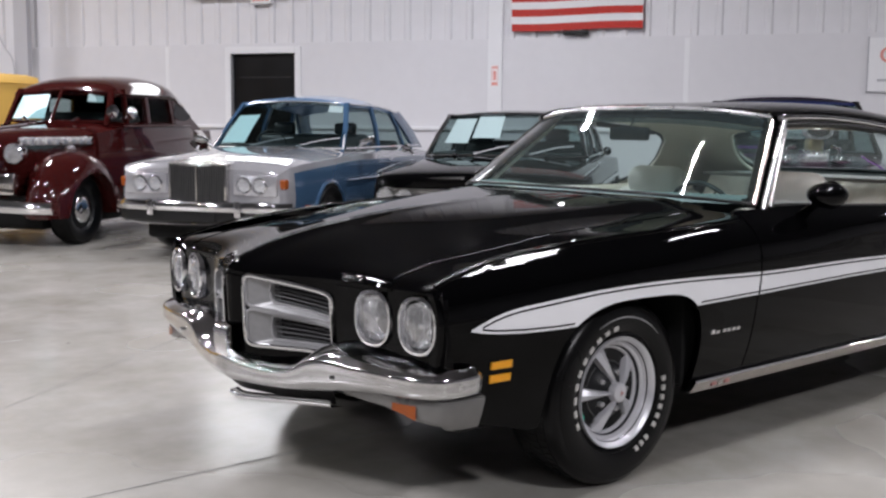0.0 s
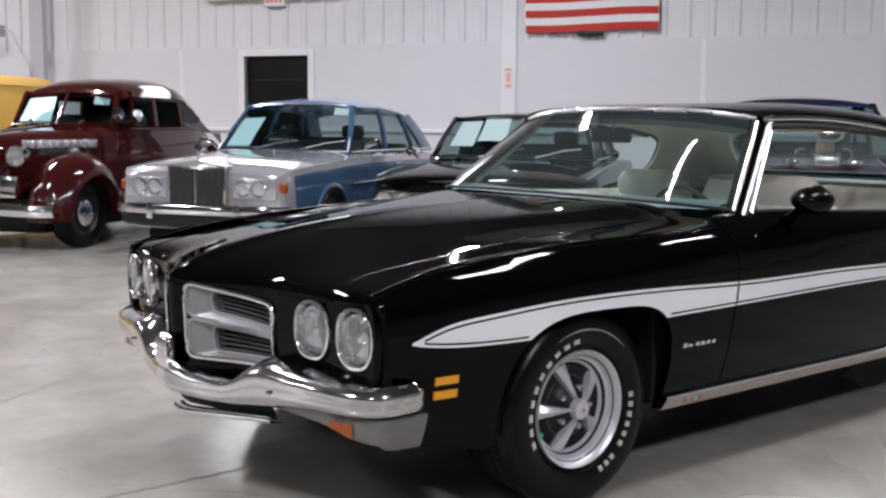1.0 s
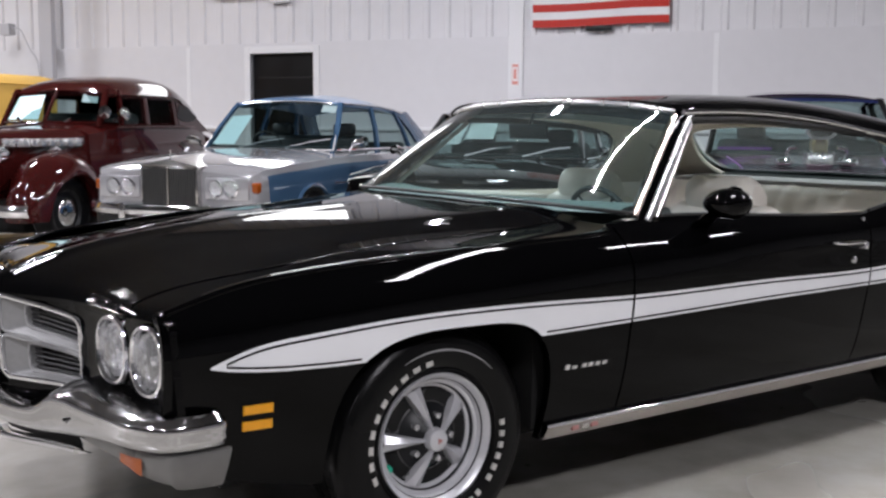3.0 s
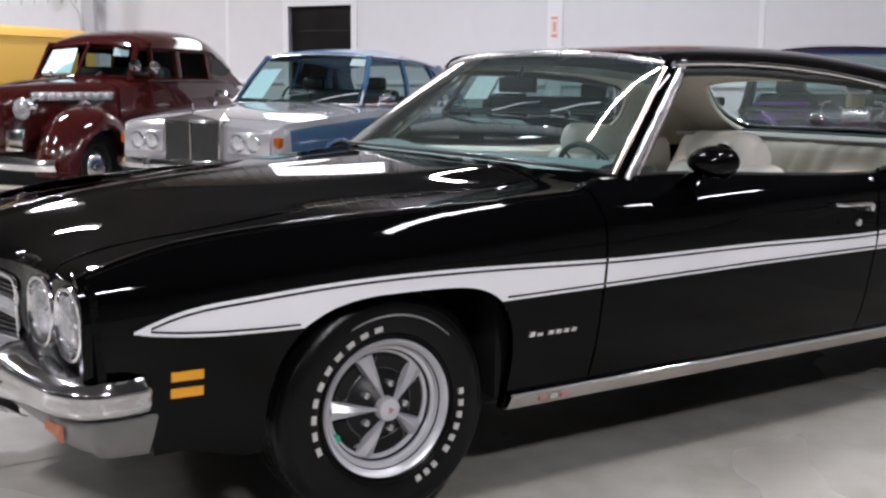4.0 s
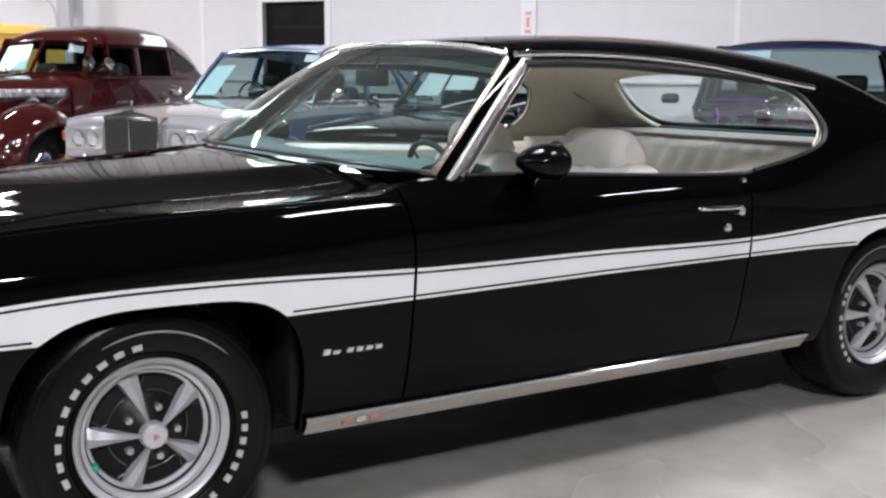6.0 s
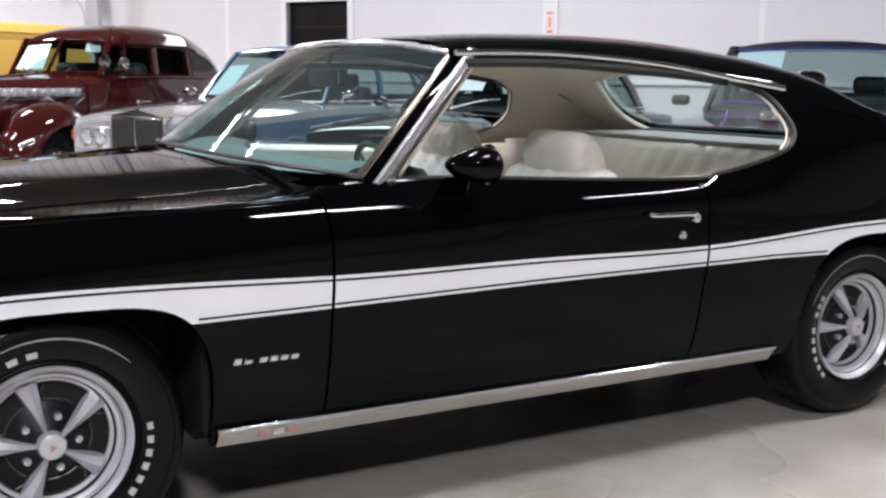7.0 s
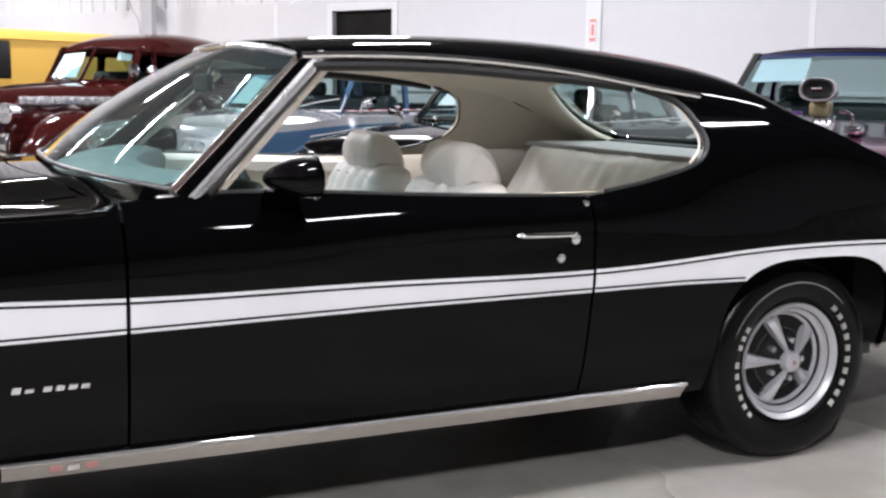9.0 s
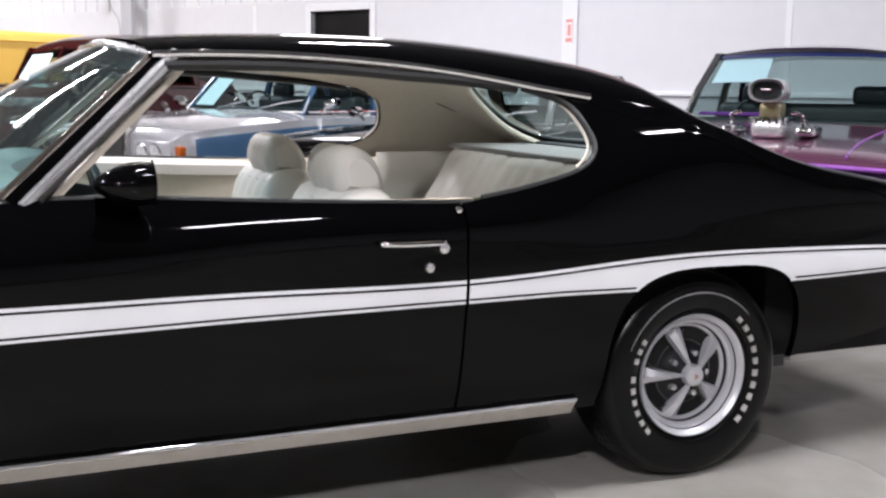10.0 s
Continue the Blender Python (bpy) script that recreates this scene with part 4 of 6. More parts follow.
for far in (False, True):
    plan = [(BUMP_X(y) + 0.030, y, APRON_LOW(y)) for y in np.linspace(0.345, 0.0, 16)]
    plan += [(-0.818, -0.022, 0.352), (-0.803, -0.034, 0.341), (-0.780, -0.041, 0.337), (-0.74, -0.045, 0.335), (-0.70, -0.046, 0.334), (-0.655, -0.046, 0.333)]
    rows = []
    for k, (x, y, low) in enumerate(plan):
        ax, ay = plan[max(0, k - 1)][:2]
        bx, by = plan[min(len(plan) - 1, k + 1)][:2]
        run = math.hypot(bx - ax, by - ay)
        ix, iy = -(by - ay) / run, (bx - ax) / run
        lean = -0.026 if k == len(plan) - 1 else 0.0
        rows.append([both((x + ix * o + lean * g, y + iy * o, low + (0.432 - low) * f), far) for o, f, g in ((0.02, 1.0, 0.0), (0.002, 0.985, 0.0), (0.0, 0.93, 0.1), (0.002, 0.5, 0.5), (0.006, 0.12, 0.9), (0.012, 0.03, 1.0), (0.03, 0.0, 1.0))])
    val = part("valance", grid(rows), VALANCE, bumper, "silver lower apron wrapping round the corner", angle=40)
    rows = [[both((BUMP_X(y) + 0.0265, y, z), far) for z in (APRON_LOW(y) + 0.008, 0.414)] for y in np.linspace(0.045, 0.130, 6)]
    part("parking_lamp", grid(rows), ORANGE, val)
rows = [[(BUMP_X(min(y, 2 * MID - y)) + 0.05 + dx, y, 0.352 - 0.05 * max(0.0, 1 - abs(y - MID) / 0.46) + dz) for dx, dz in ((0.03, 0.012), (0.0, 0.010), (-0.006, 0.0), (0.0, -0.012), (0.05, -0.016))] for y in np.linspace(0.42, MID + 0.05, 16)]
part("lower_lip", grid(rows), CHROME, bumper, angle=60)
# Black sheet added behind the lower lip for the shade under the bumper.
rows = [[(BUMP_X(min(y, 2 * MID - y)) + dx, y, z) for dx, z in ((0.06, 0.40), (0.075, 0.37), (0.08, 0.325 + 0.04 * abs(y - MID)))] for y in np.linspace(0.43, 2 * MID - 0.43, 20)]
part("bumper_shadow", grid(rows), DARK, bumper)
for y, z in ((MID, 0.49), (0.36, 0.455), (1.40, 0.455)):
    part("bolt", lathe([(0.0, -0.006), (0.007, -0.004), (0.009, 0.004)], 10, at=(BUMP_X(min(y, 2 * MID - y)) - 0.004, y, z), axis="x"), CHROME, bumper)

# stripe along the side, in three lengths cut at the door's edges
stripe_top = spline((-0.708, -0.6, -0.45, -0.216, 0.1, 0.4, 0.70, 1.356, 2.0, 2.3, 2.55, 2.8, 3.12, 3.52, 4.1), (0.640, 0.680, 0.702, 0.722, 0.731, 0.726, 0.717, 0.717, 0.712, 0.726, 0.743, 0.751, 0.748, 0.735, 0.70))
stripe_low = linear((-0.708, -0.66, -0.60, -0.5, -0.36, -0.28, 0.315, 0.70, 1.36, 2.0, 2.3, 2.54, 3.14, 3.53, 4.1), (0.637, 0.627, 0.619, 0.612, 0.609, 0.610, 0.621, 0.628, 0.641, 0.645, 0.648, 0.644, 0.640, 0.645, 0.640))
front_cut = [p for p in ARCH_F if p[1] > 0.603]
rear_cut = [p for p in ARCH_R if p[1] > 0.635]


def stripe_run(x0, x1, cut, lo, hi):
    up = [(x, hi(x)) for x in np.arange(x1, x0, -0.04)] + [(x0, hi(x0))]
    if cut:
        a, b = cut[0][0] - 0.004, cut[-1][0] + 0.004
        low = [(x, lo(x)) for x in np.arange(x0, a - 0.02, 0.04)] + [(a, lo(a))] + [(x, max(z + 0.004, lo(x))) for x, z in cut] + [(b, lo(b))] + [(x, lo(x)) for x in np.arange(b + 0.03, x1, 0.04)] + [(x1, lo(x1))]
    else:
        low = [(x, lo(x)) for x in np.arange(x0, x1, 0.04)] + [(x1, lo(x1))]
    return low + up


for flip in (None, MID):
    for x0, x1, cut_ in ((-0.704, 0.699, front_cut), (0.709, 1.995, None), (2.005, 4.08, rear_cut)):
        a = sheet("side_stripe", stripe_run(x0, x1, cut_, stripe_low, stripe_top), lambda x, z: side(x, z, 0.0035), WHITE_STRIPE, coupe, step=(0.035, 0.03), flip=flip)
        s0 = x0 + (0.04 if x0 < -0.5 else 0.0)
        sheet("pinstripe", stripe_run(s0, x1, None, lambda x: stripe_top(x) - 0.0155, lambda x: stripe_top(x) - 0.0095), lambda x, z: side(x, z, 0.0050), BLACK, a, step=(0.05, 0.02), flip=flip)
        spans = [(s0, x1)] if not cut_ else [(s0, cut_[0][0] - 0.012), (cut_[-1][0] + 0.02, x1)]
        for p, q in spans:
            sheet("pinstripe", stripe_run(p, q, None, lambda x: stripe_low(x) + 0.0085, lambda x: stripe_low(x) + 0.0140), lambda x, z: side(x, z, 0.0050), BLACK, a, step=(0.05, 0.02), flip=flip)
    far = flip is not None
    # rocker trim
    rows = [[both((x, side_y(x, z) - o, z), far) for z, o in ((0.325, 0.0), (0.323, 0.008), (0.319, 0.014), (0.313, 0.018), (0.309, 0.018), (0.306, 0.014))] for x in np.linspace(0.405, 2.395, 40)]
    rk = part("rocker_trim", grid(rows), CHROME, coupe, "bright metal sill strip", angle=30)
    rows = [[both((x, side_y(x, z) - o, z), far) for z, o in ((0.307, 0.0155), (0.300, 0.0150), (0.266, 0.006), (0.262, -0.02))] for x in np.linspace(0.407, 2.392, 30)]
    part("lower_strip", grid(rows), ROCKER_LOW, rk, "dull lower half of the sill strip", angle=30)
    # side marker lamps
    for z0 in (0.457, 0.501):
        sheet("marker_lens", [(-0.615, z0 + 0.003), (-0.535, z0 + 0.004), (-0.535, z0 + 0.029), (-0.615, z0 + 0.028)], lambda x, z: side(x, z, 0.006), AMBER, coupe, step=(0.03, 0.02), lip=(0, 0.01, 0), flip=flip)
    for k in range(6):
        x0 = 0.437 + (0.0 if k < 2 else 0.012) + 0.0285 * k
        tall = (0.015, 0.009, 0.012, 0.012, 0.012, 0.012)[k]
        sheet("emblem", [(x0, 0.500), (x0 + 0.019, 0.500), (x0 + 0.0225, 0.500 + tall), (x0 + 0.0035, 0.500 + tall)], lambda x, z: side(x, z, 0.005), SATIN, coupe, step=(0.02, 0.02), lip=(0, 0.008, 0), flip=flip)
    for k in range(3):
        x0 = 0.515 + 0.042 * k
        part("sill_badge", box(*sorted((x0, x0 + 0.030)), *sorted((both((0, side_y(x0, 0.292) - 0.0185, 0), far)[1], both((0, side_y(x0, 0.292) - 0.006, 0), far)[1])), 0.283, 0.300, 0.002), STAINLESS if k == 1 else FADED_RED, rk)
    # handle and lock
    h = part("door_handle", tube([both(p, far) for p in rounded([side(1.742, 0.824, 0.004), side(1.757, 0.824, 0.03), side(1.86, 0.822, 0.034), side(1.914, 0.822, 0.03), side(1.934, 0.822, 0.0)])], 0.0072, 8), CHROME, coupe, "chrome pull handle")
    bt = part("button", lathe([(0.0, -0.04), (0.014, -0.038), (0.017, -0.02), (0.018, 0.0)], 14, at=both(side(1.914, 0.808), far)), CHROME, h)
    part("lock", lathe([(0.0, -0.010), (0.012, -0.009), (0.016, -0.003), (0.016, 0.004)], 16, at=both(side(1.886, 0.752), far)), CHROME, coupe)
    part("latch", lathe([(0.0, -0.008), (0.008, -0.006), (0.010, 0.004)], 10, at=both(side(1.985, 0.90), far)), CHROME, coupe)
    # mirror
    rows = []
    for k in range(13):
        t = k / 12
        r = 0.090 * (0.02 + 0.98 * t) ** 0.52 * (1 - 0.26 * max(0.0, (t - 0.45) / 0.55) ** 1.6)
        rows.append([both((1.035 + 0.135 * t, -0.125 + 1.15 * r * math.cos(a), 0.995 + 0.74 * r * math.sin(a)), far) for a in np.linspace(0, 2 * math.pi, 20, endpoint=False)])
    mi = part("door_mirror", capped(rows), BLACK, coupe, "bullet-shaped black door mirror")
    part("mirror_glass", lathe([(0.0, 0.0), (0.05, 0.0), (0.058, -0.003)], 18, at=both((1.173, -0.125, 0.995), far), axis="x"), MIRROR, mi)
    rows = [[both((1.08 + 0.02 * t + (0.042 + 0.012 * t) * math.cos(a), -0.115 + 0.075 * t + 0.016 * math.sin(a), 0.965 - 0.05 * t), far) for a in np.linspace(0, 6.283, 12, endpoint=False)] for t in np.linspace(0, 1, 5)]
    part("mirror_stalk", capped(rows), BLACK, mi)
part("tail_panel", box(4.12, 4.17, 0.12, 1.64, 0.5, 0.83, 0.01), BLACK, coupe)
part("rear_bumper", box(4.13, 4.22, 0.05, 1.71, 0.42, 0.55, 0.03, seg=3), CHROME, coupe)


# wheels: axis along y, the outer face at low y
def wheel(at, far, letters, mark, sheen_span):
    w = thing("wheel", "", "")
    w.parent = coupe
    w.matrix_local = Matrix.Translation(at) @ (pose(0, 0, 0, 0, 0, 180) if far else Matrix.Identity(4))
    for key in ("label", "category"):
        if key in w:
            del w[key]
    R = 0.335
    prof = [(0.196, 0.20), (0.24, 0.215), (0.30, 0.215), (0.325, 0.205), (R, 0.175), (R + 0.001, 0.09), (R, 0.012), (0.326, -0.012), (0.312, -0.026), (0.285, -0.036), (0.25, -0.036), (0.222, -0.028), (0.202, -0.016), (0.194, 0.0)]
    t = part("tyre", lathe(prof, 64), RUBBER, w, "black radial tyre with raised white lettering")
    for r in (0.301, 0.213):
        part("sidewall_ring", lathe([(r - 0.003, -0.0345 if r > 0.29 else -0.021), (r, -0.0275 if r < 0.29 else -0.0335), (r + 0.003, -0.033 if r > 0.29 else -0.024)], 64), RUBBER, t)
    # Pale arc on the sidewall: lamp sheen put into shape and colour.
    part("sheen_arc", tube([(0.270 * math.cos(a), -0.0362, 0.270 * math.sin(a)) for a in np.linspace(*sheen_span, 40)], [0.0005 + 0.0026 * math.sin(math.pi * k / 39) ** 0.5 for k in range(40)], 6), SHEEN_GREY, t)
    tread = bmesh.new()
    for k in range(72):
        a = 2 * math.pi * k / 72
        for y0, y1, sh in ((0.024, 0.06, 0), (0.068, 0.108, 0.5), (0.116, 0.155, 0)):
            m = pose(0, 0, 0, 0, -math.degrees(a + sh * 2 * math.pi / 72), 0)
            join(tread, indexed(box(R - 0.003, R + 0.0022, y0, y1, -0.0115, 0.0115)), m)
    part("tread", tread, RUBBER, t, smooth=False)
    # lettering as plain bars: ten and seven characters
    for start, count, step_ in letters:
        for k in range(count):
            a = math.radians(start + k * step_)
            w0 = 0.27 * math.radians(abs(step_))
            part("letter_bar", grid([[(r * math.cos(a + d * w0), y, r * math.sin(a + d * w0)) for d in (-1, 1)] for r, y in ((0.2280, -0.030), (0.2290, -0.0372), (0.2430, -0.0376), (0.2440, -0.030))]), LETTER, t, smooth=False)
    rim = part("rim", lathe([(0.97 * a_, b_) for a_, b_ in [(0.150, 0.060), (0.151, 0.045), (0.155, 0.036), (0.163, 0.033), (0.166, 0.022), (0.169, 0.014), (0.178, 0.010), (0.182, 0.0), (0.190, -0.008), (0.197, -0.018), (0.202, -0.022), (0.205, -0.016), (0.202, -0.008)]], 64), WHEEL_SILVER, w, "silver five-spoke rally wheel")
    part("trim_ring", lathe([(0.97 * a_, b_) for a_, b_ in [(0.186, -0.007), (0.190, -0.013), (0.197, -0.022), (0.203, -0.026), (0.206, -0.018)]], 64), WHEEL_SILVER, rim)
    part("disc", lathe([(0.153, 0.052), (0.148, 0.040), (0.135, 0.046), (0.10, 0.040), (0.078, 0.022), (0.055, 0.008), (0.03, -0.008)], 48), WHEEL_GREY, rim)
    for r, y in ((0.1795, -0.001), (0.1615, 0.0235), (0.1475, 0.0475)):
        part("groove", lathe([(r - 0.0034, y + 0.004), (r, y - 0.0040), (r + 0.0034, y - 0.004)], 64), WHEEL_GREY, rim)
    for k in range(5):
        a = math.radians(108 + 72 * k)
        spoke = []
        for r, hw, y in ((0.034, 0.0045, -0.016), (0.060, 0.0075, -0.010), (0.085, 0.0115, -0.001), (0.110, 0.0165, 0.010), (0.132, 0.0210, 0.021), (0.146, 0.0260, 0.030), (0.153, 0.0330, 0.033)):
            ring = []
            for s, dy in ((-1.25, 0.03), (-1, 0.004), (0, -0.008), (1, 0.004), (1.25, 0.03)):
                u, v = r, s * hw
                ring.append((u * math.cos(a) - v * math.sin(a), y + dy, u * math.sin(a) + v * math.cos(a)))
            spoke.append(ring)
        part("spoke", grid(spoke), WHEEL_SILVER, rim, angle=30)
        a += math.radians(36)
        slot = []
        for r in (0.106, 0.111, 0.134, 0.140):
            hw = 0.37 if r in (0.111, 0.134) else 0.31
            slot.append([(r * math.cos(a + d), 0.037 + 0.08 * (r - 0.104), r * math.sin(a + d)) for d in np.linspace(-hw, hw, 9)])
        part("slot", grid(slot), DARK, rim)
        lip = [(r * math.cos(a + d), 0.0365, r * math.sin(a + d)) for r, d in [(0.104, d) for d in np.linspace(-0.36, 0.36, 9)] + [(0.122, 0.43), (0.141, 0.34)]]
        part("slot_lip", tube(lip, 0.0024, 6), MESH_GREY, rim)
        part("lug_nut", lathe([(0.002, 0.002), (0.0055, 0.001), (0.006, -0.006), (0.009, -0.005), (0.0105, 0.004), (0.0105, 0.025)], 8, at=(0.068 * math.cos(a), 0.004, 0.068 * math.sin(a))), SATIN, rim)
    cap = part("hub_cap", lathe([(0.0, -0.038), (0.020, -0.037), (0.031, -0.032), (0.035, -0.022), (0.035, 0.02)], 28), WHEEL_SILVER, rim)
    part("cap_mark", lathe([(0.0, -0.0395), (0.010, -0.0390), (0.012, -0.0380)], 3), FADED_RED, cap)
    if mark is not None:
        part("chalk_mark", lathe([(0.0, -0.004), (0.010, -0.002), (0.013, 0.012)], 7, at=(0.158 * math.cos(mark), 0.020, 0.158 * math.sin(mark))), GREEN_MARK, rim)
    return w


FRONT_TEXT, REAR_TEXT = ((200, 10, -11.2), (5, 6, -8.6), (-52, 3, -7.6)), ((47, 10, -9.9), (222, 6, -9.0), (163, 3, -7.6))
wheel((0.0, 0.0, 0.335), False, FRONT_TEXT, math.radians(209), (0.78, 2.05))
wheel((2.845, 0.0, 0.335), False, REAR_TEXT, None, (0.75, 2.75))
wheel((0.0, 2 * MID, 0.335), True, FRONT_TEXT, None, (0.78, 2.05))
wheel((2.845, 2 * MID, 0.335), True, REAR_TEXT, None, (0.75, 2.75))

# ---- inside
part("cabin_floor", box(0.75, 3.3, 0.08, 1.68, 0.30, 0.34), DASH, coupe, smooth=False)
rows = []
for u in np.linspace(-0.97, 0.97, 25):
    k = 1 - u * u
    rows.append([(0.80 - 0.20 * k + dx, MID + 0.82 * u, z) for dx, z in ((0.02, 0.960), (0.07, 0.978), (0.14, 0.988), (0.22, 0.985), (0.29, 0.968), (0.315, 0.93), (0.31, 0.86), (0.27, 0.80), (0.22, 0.60))])
part("dashboard", grid(rows), DASH_PAD, coupe, "grey padded dashboard")
wheel_rim = [Vector((1.13 - 0.10 * math.cos(a) * 0.5, 0.47 + 0.175 * math.sin(a), 0.865 + 0.155 * math.cos(a))) for a in np.linspace(0, 2 * math.pi, 33)]
st = part("steering_wheel", tube(wheel_rim, 0.011, 8), DASH, coupe, "thin dark steering wheel")
part("steering_hub", tube([(1.12, 0.47, 0.865), (1.0, 0.47, 0.83), (0.9, 0.47, 0.80)], [0.045, 0.035, 0.03], 12), DASH, st)
for a in (0.6, -0.6 + math.pi * 2, math.pi / 2 + 1.3, -math.pi / 2 - 1.3):
    part("steering_spoke", tube([(1.12, 0.47, 0.865), (1.13 - 0.05 * math.cos(a), 0.47 + 0.17 * math.sin(a), 0.865 + 0.15 * math.cos(a))], 0.008, 6, flat=0.5), DASH, st)
mr = part("inner_mirror", box(1.085, 1.105, MID - 0.12, MID + 0.12, 1.20, 1.262, 0.012, seg=3), GRILLE_BLACK, coupe, "dark rear-view mirror")
part("mirror_glass", box(1.105, 1.107, MID - 0.108, MID + 0.108, 1.208, 1.254), MIRROR, mr, smooth=False)
part("mirror_stem", tube([(1.10, MID, 1.25), (1.14, MID, 1.335)], 0.007), CHROME, mr)


def cushion(x0, x1, y0, y1, z0, z1, lean, round_=0.06, puff=0.015, folds=0, cuts=6):
    """A padded block, leaning back by lean, with soft edges and pleats."""
    b = box(x0, x1, y0, y1, z0, z1, round_, seg=4)
    bmesh.ops.subdivide_edges(b, edges=[e for e in b.edges if e.calc_length() > 0.12], cuts=cuts, use_grid_fill=True)
    h = max(1e-3, z1 - z0)
    for v in b.verts:
        f = (v.co.z - z0) / h
        w = (v.co.y - y0) / (y1 - y0)
        v.co.x += lean * f
        if folds:
            v.co.x -= puff * abs(math.sin(math.pi * folds * w)) * (1 if v.co.x < (x0 + x1) / 2 + lean * f else 0)
            v.co.z += 0.15 * puff * abs(math.sin(math.pi * folds * w)) * (1 if f > 0.8 else 0)
        v.co += Vector(noise.noise_vector(v.co * 9)) * 0.004
    return b


def headrest(x0, y0, y1, z0):
    """A padded roll: upright in front, falling away behind, its ends rounded off."""
    side_ = rounded([(0.010, -0.005), (-0.006, 0.035), (-0.002, 0.085), (0.022, 0.124), (0.062, 0.134), (0.105, 0.113), (0.140, 0.068), (0.158, 0.018), (0.146, -0.018), (0.085, -0.014), (0.010, -0.005)], 4)[:-1]
    cx, cz = 0.072, 0.052
    rows = []
    for t in np.linspace(0, 1, 19):
        e = abs(2 * t - 1)
        f = 1 - 0.42 * max(0.0, (e - 0.62) / 0.38) ** 2.4
        rows.append([(x0 + cx + (x - cx) * f + 0.0025 * math.sin(31 * t + 40 * z), y0 + (y1 - y0) * t, z0 + cz + (z - cz) * f) for x, z in side_])
    return capped(rows)


for y0 in (0.19, 1.01):
    seat = part("front_seat", cushion(1.63, 1.80, y0, y0 + 0.56, 0.45, 0.930, 0.14, 0.075, 0.016, 5, 20), VINYL, coupe, "white vinyl bucket seat with headrest")
    part("seat_cushion", cushion(1.10, 1.62, y0, y0 + 0.56, 0.40, 0.58, 0.0, 0.06, 0.012, 3), VINYL, seat)
    part("headrest", headrest(1.770, y0 + 0.10, y0 + 0.46, 0.918), VINYL, seat)
    part("headrest_post", tube([(1.81, y0 + 0.28, 0.88), (1.83, y0 + 0.28, 0.97)], 0.01), CHROME, seat)
    part("seat_seam", tube([(1.634 + 0.14 * f, y0 + 0.06 + 0.44 * t, 0.45 + 0.485 * f) for t, f in [(0.0, 0.2), (0.0, 0.8), (0.08, 0.9), (0.92, 0.9), (1.0, 0.8), (1.0, 0.2)]], 0.005, 6), VINYL, seat)
part("rear_backrest", cushion(2.55, 2.68, 0.16, 1.60, 0.70, 0.985, 0.18, 0.045, 0.011, 13, 60), VINYL, coupe, "white pleated rear bench")
part("rear_cushion", cushion(2.05, 2.46, 0.16, 1.60, 0.40, 0.66, 0.0, 0.06, 0.02, 6, 24), VINYL, coupe)
part("parcel_shelf", box(2.72, 3.22, 0.12, 1.64, 0.970, 0.990, 0.004), SHELF, coupe, smooth=False)
part("shelf_trim", box(3.10, 3.20, 0.2, 1.56, 0.990, 1.0, 0.005), DASH, coupe)
for far in (False, True):
    rows = [[both((x, side_y(x, 0.9) + o, z), far) for z, o in ((0.34, 0.12), (0.60, 0.13), (0.80, 0.13), (0.90, 0.115), (0.925, 0.09))] for x in np.linspace(0.85, 2.44, 18)]
    dc = part("door_card", grid(rows), LINER, coupe, "beige door card under a white sill")
    rows = [[both((x, side_y(x, belt(x)) + o, belt(x) - d), far) for o, d in ((0.004, 0.001), (0.035, -0.002), (0.075, 0.004), (0.10, 0.02), (0.105, 0.06))] for x in np.linspace(0.80, 2.06, 24)]
    part("sill_cap", grid(rows), VINYL, dc)
    rows = [[both((x, side_y(x, 0.9) + o, z), far) for z, o in ((0.69, 0.13), (0.80, 0.13), (0.90, 0.115), (0.945, 0.09))] for x in np.linspace(2.43, 2.80, 6)]
    part("side_trim", grid(rows), VINYL, dc)
    part("arm_rest", box(1.25, 1.75, *sorted((both((0, 0.06, 0), far)[1], both((0, 0.12, 0), far)[1])), 0.66, 0.71, 0.015), VINYL, dc)
    part("sun_visor", box(1.22, 1.38, *sorted((both((0, 0.30, 0), far)[1], both((0, 0.75, 0), far)[1])), 1.295, 1.31, 0.006), LINER, coupe)

# ---------------------------------------------------------------- the cars behind. Each in its own frame: x from its front bumper towards its tail, y to its off side


def half_ring(x, hw, zb, zs, zt, square=0.95):
    """A body section: floor, flank, shoulder and crowned top, as one ring."""
    half = [(0.0, zb), (0.80 * hw, zb), (0.955 * hw, zb + 0.05), (hw, zb + 0.38 * (zs - zb)), (hw * 0.995, zb + 0.72 * (zs - zb)), (hw * 0.975, zs - 0.03), (square * hw, zs),
            (0.72 * hw, zs + 0.62 * (zt - zs)), (0.36 * hw, zs + 0.92 * (zt - zs)), (0.0, zt)]
    pts = rounded(half, 3)
    return [(x, y, z) for y, z in pts] + [(x, -y, z) for y, z in pts[-2:0:-1]]


def hull(stations, n=4):
    return [half_ring(*s) for s in rounded(stations, n)]


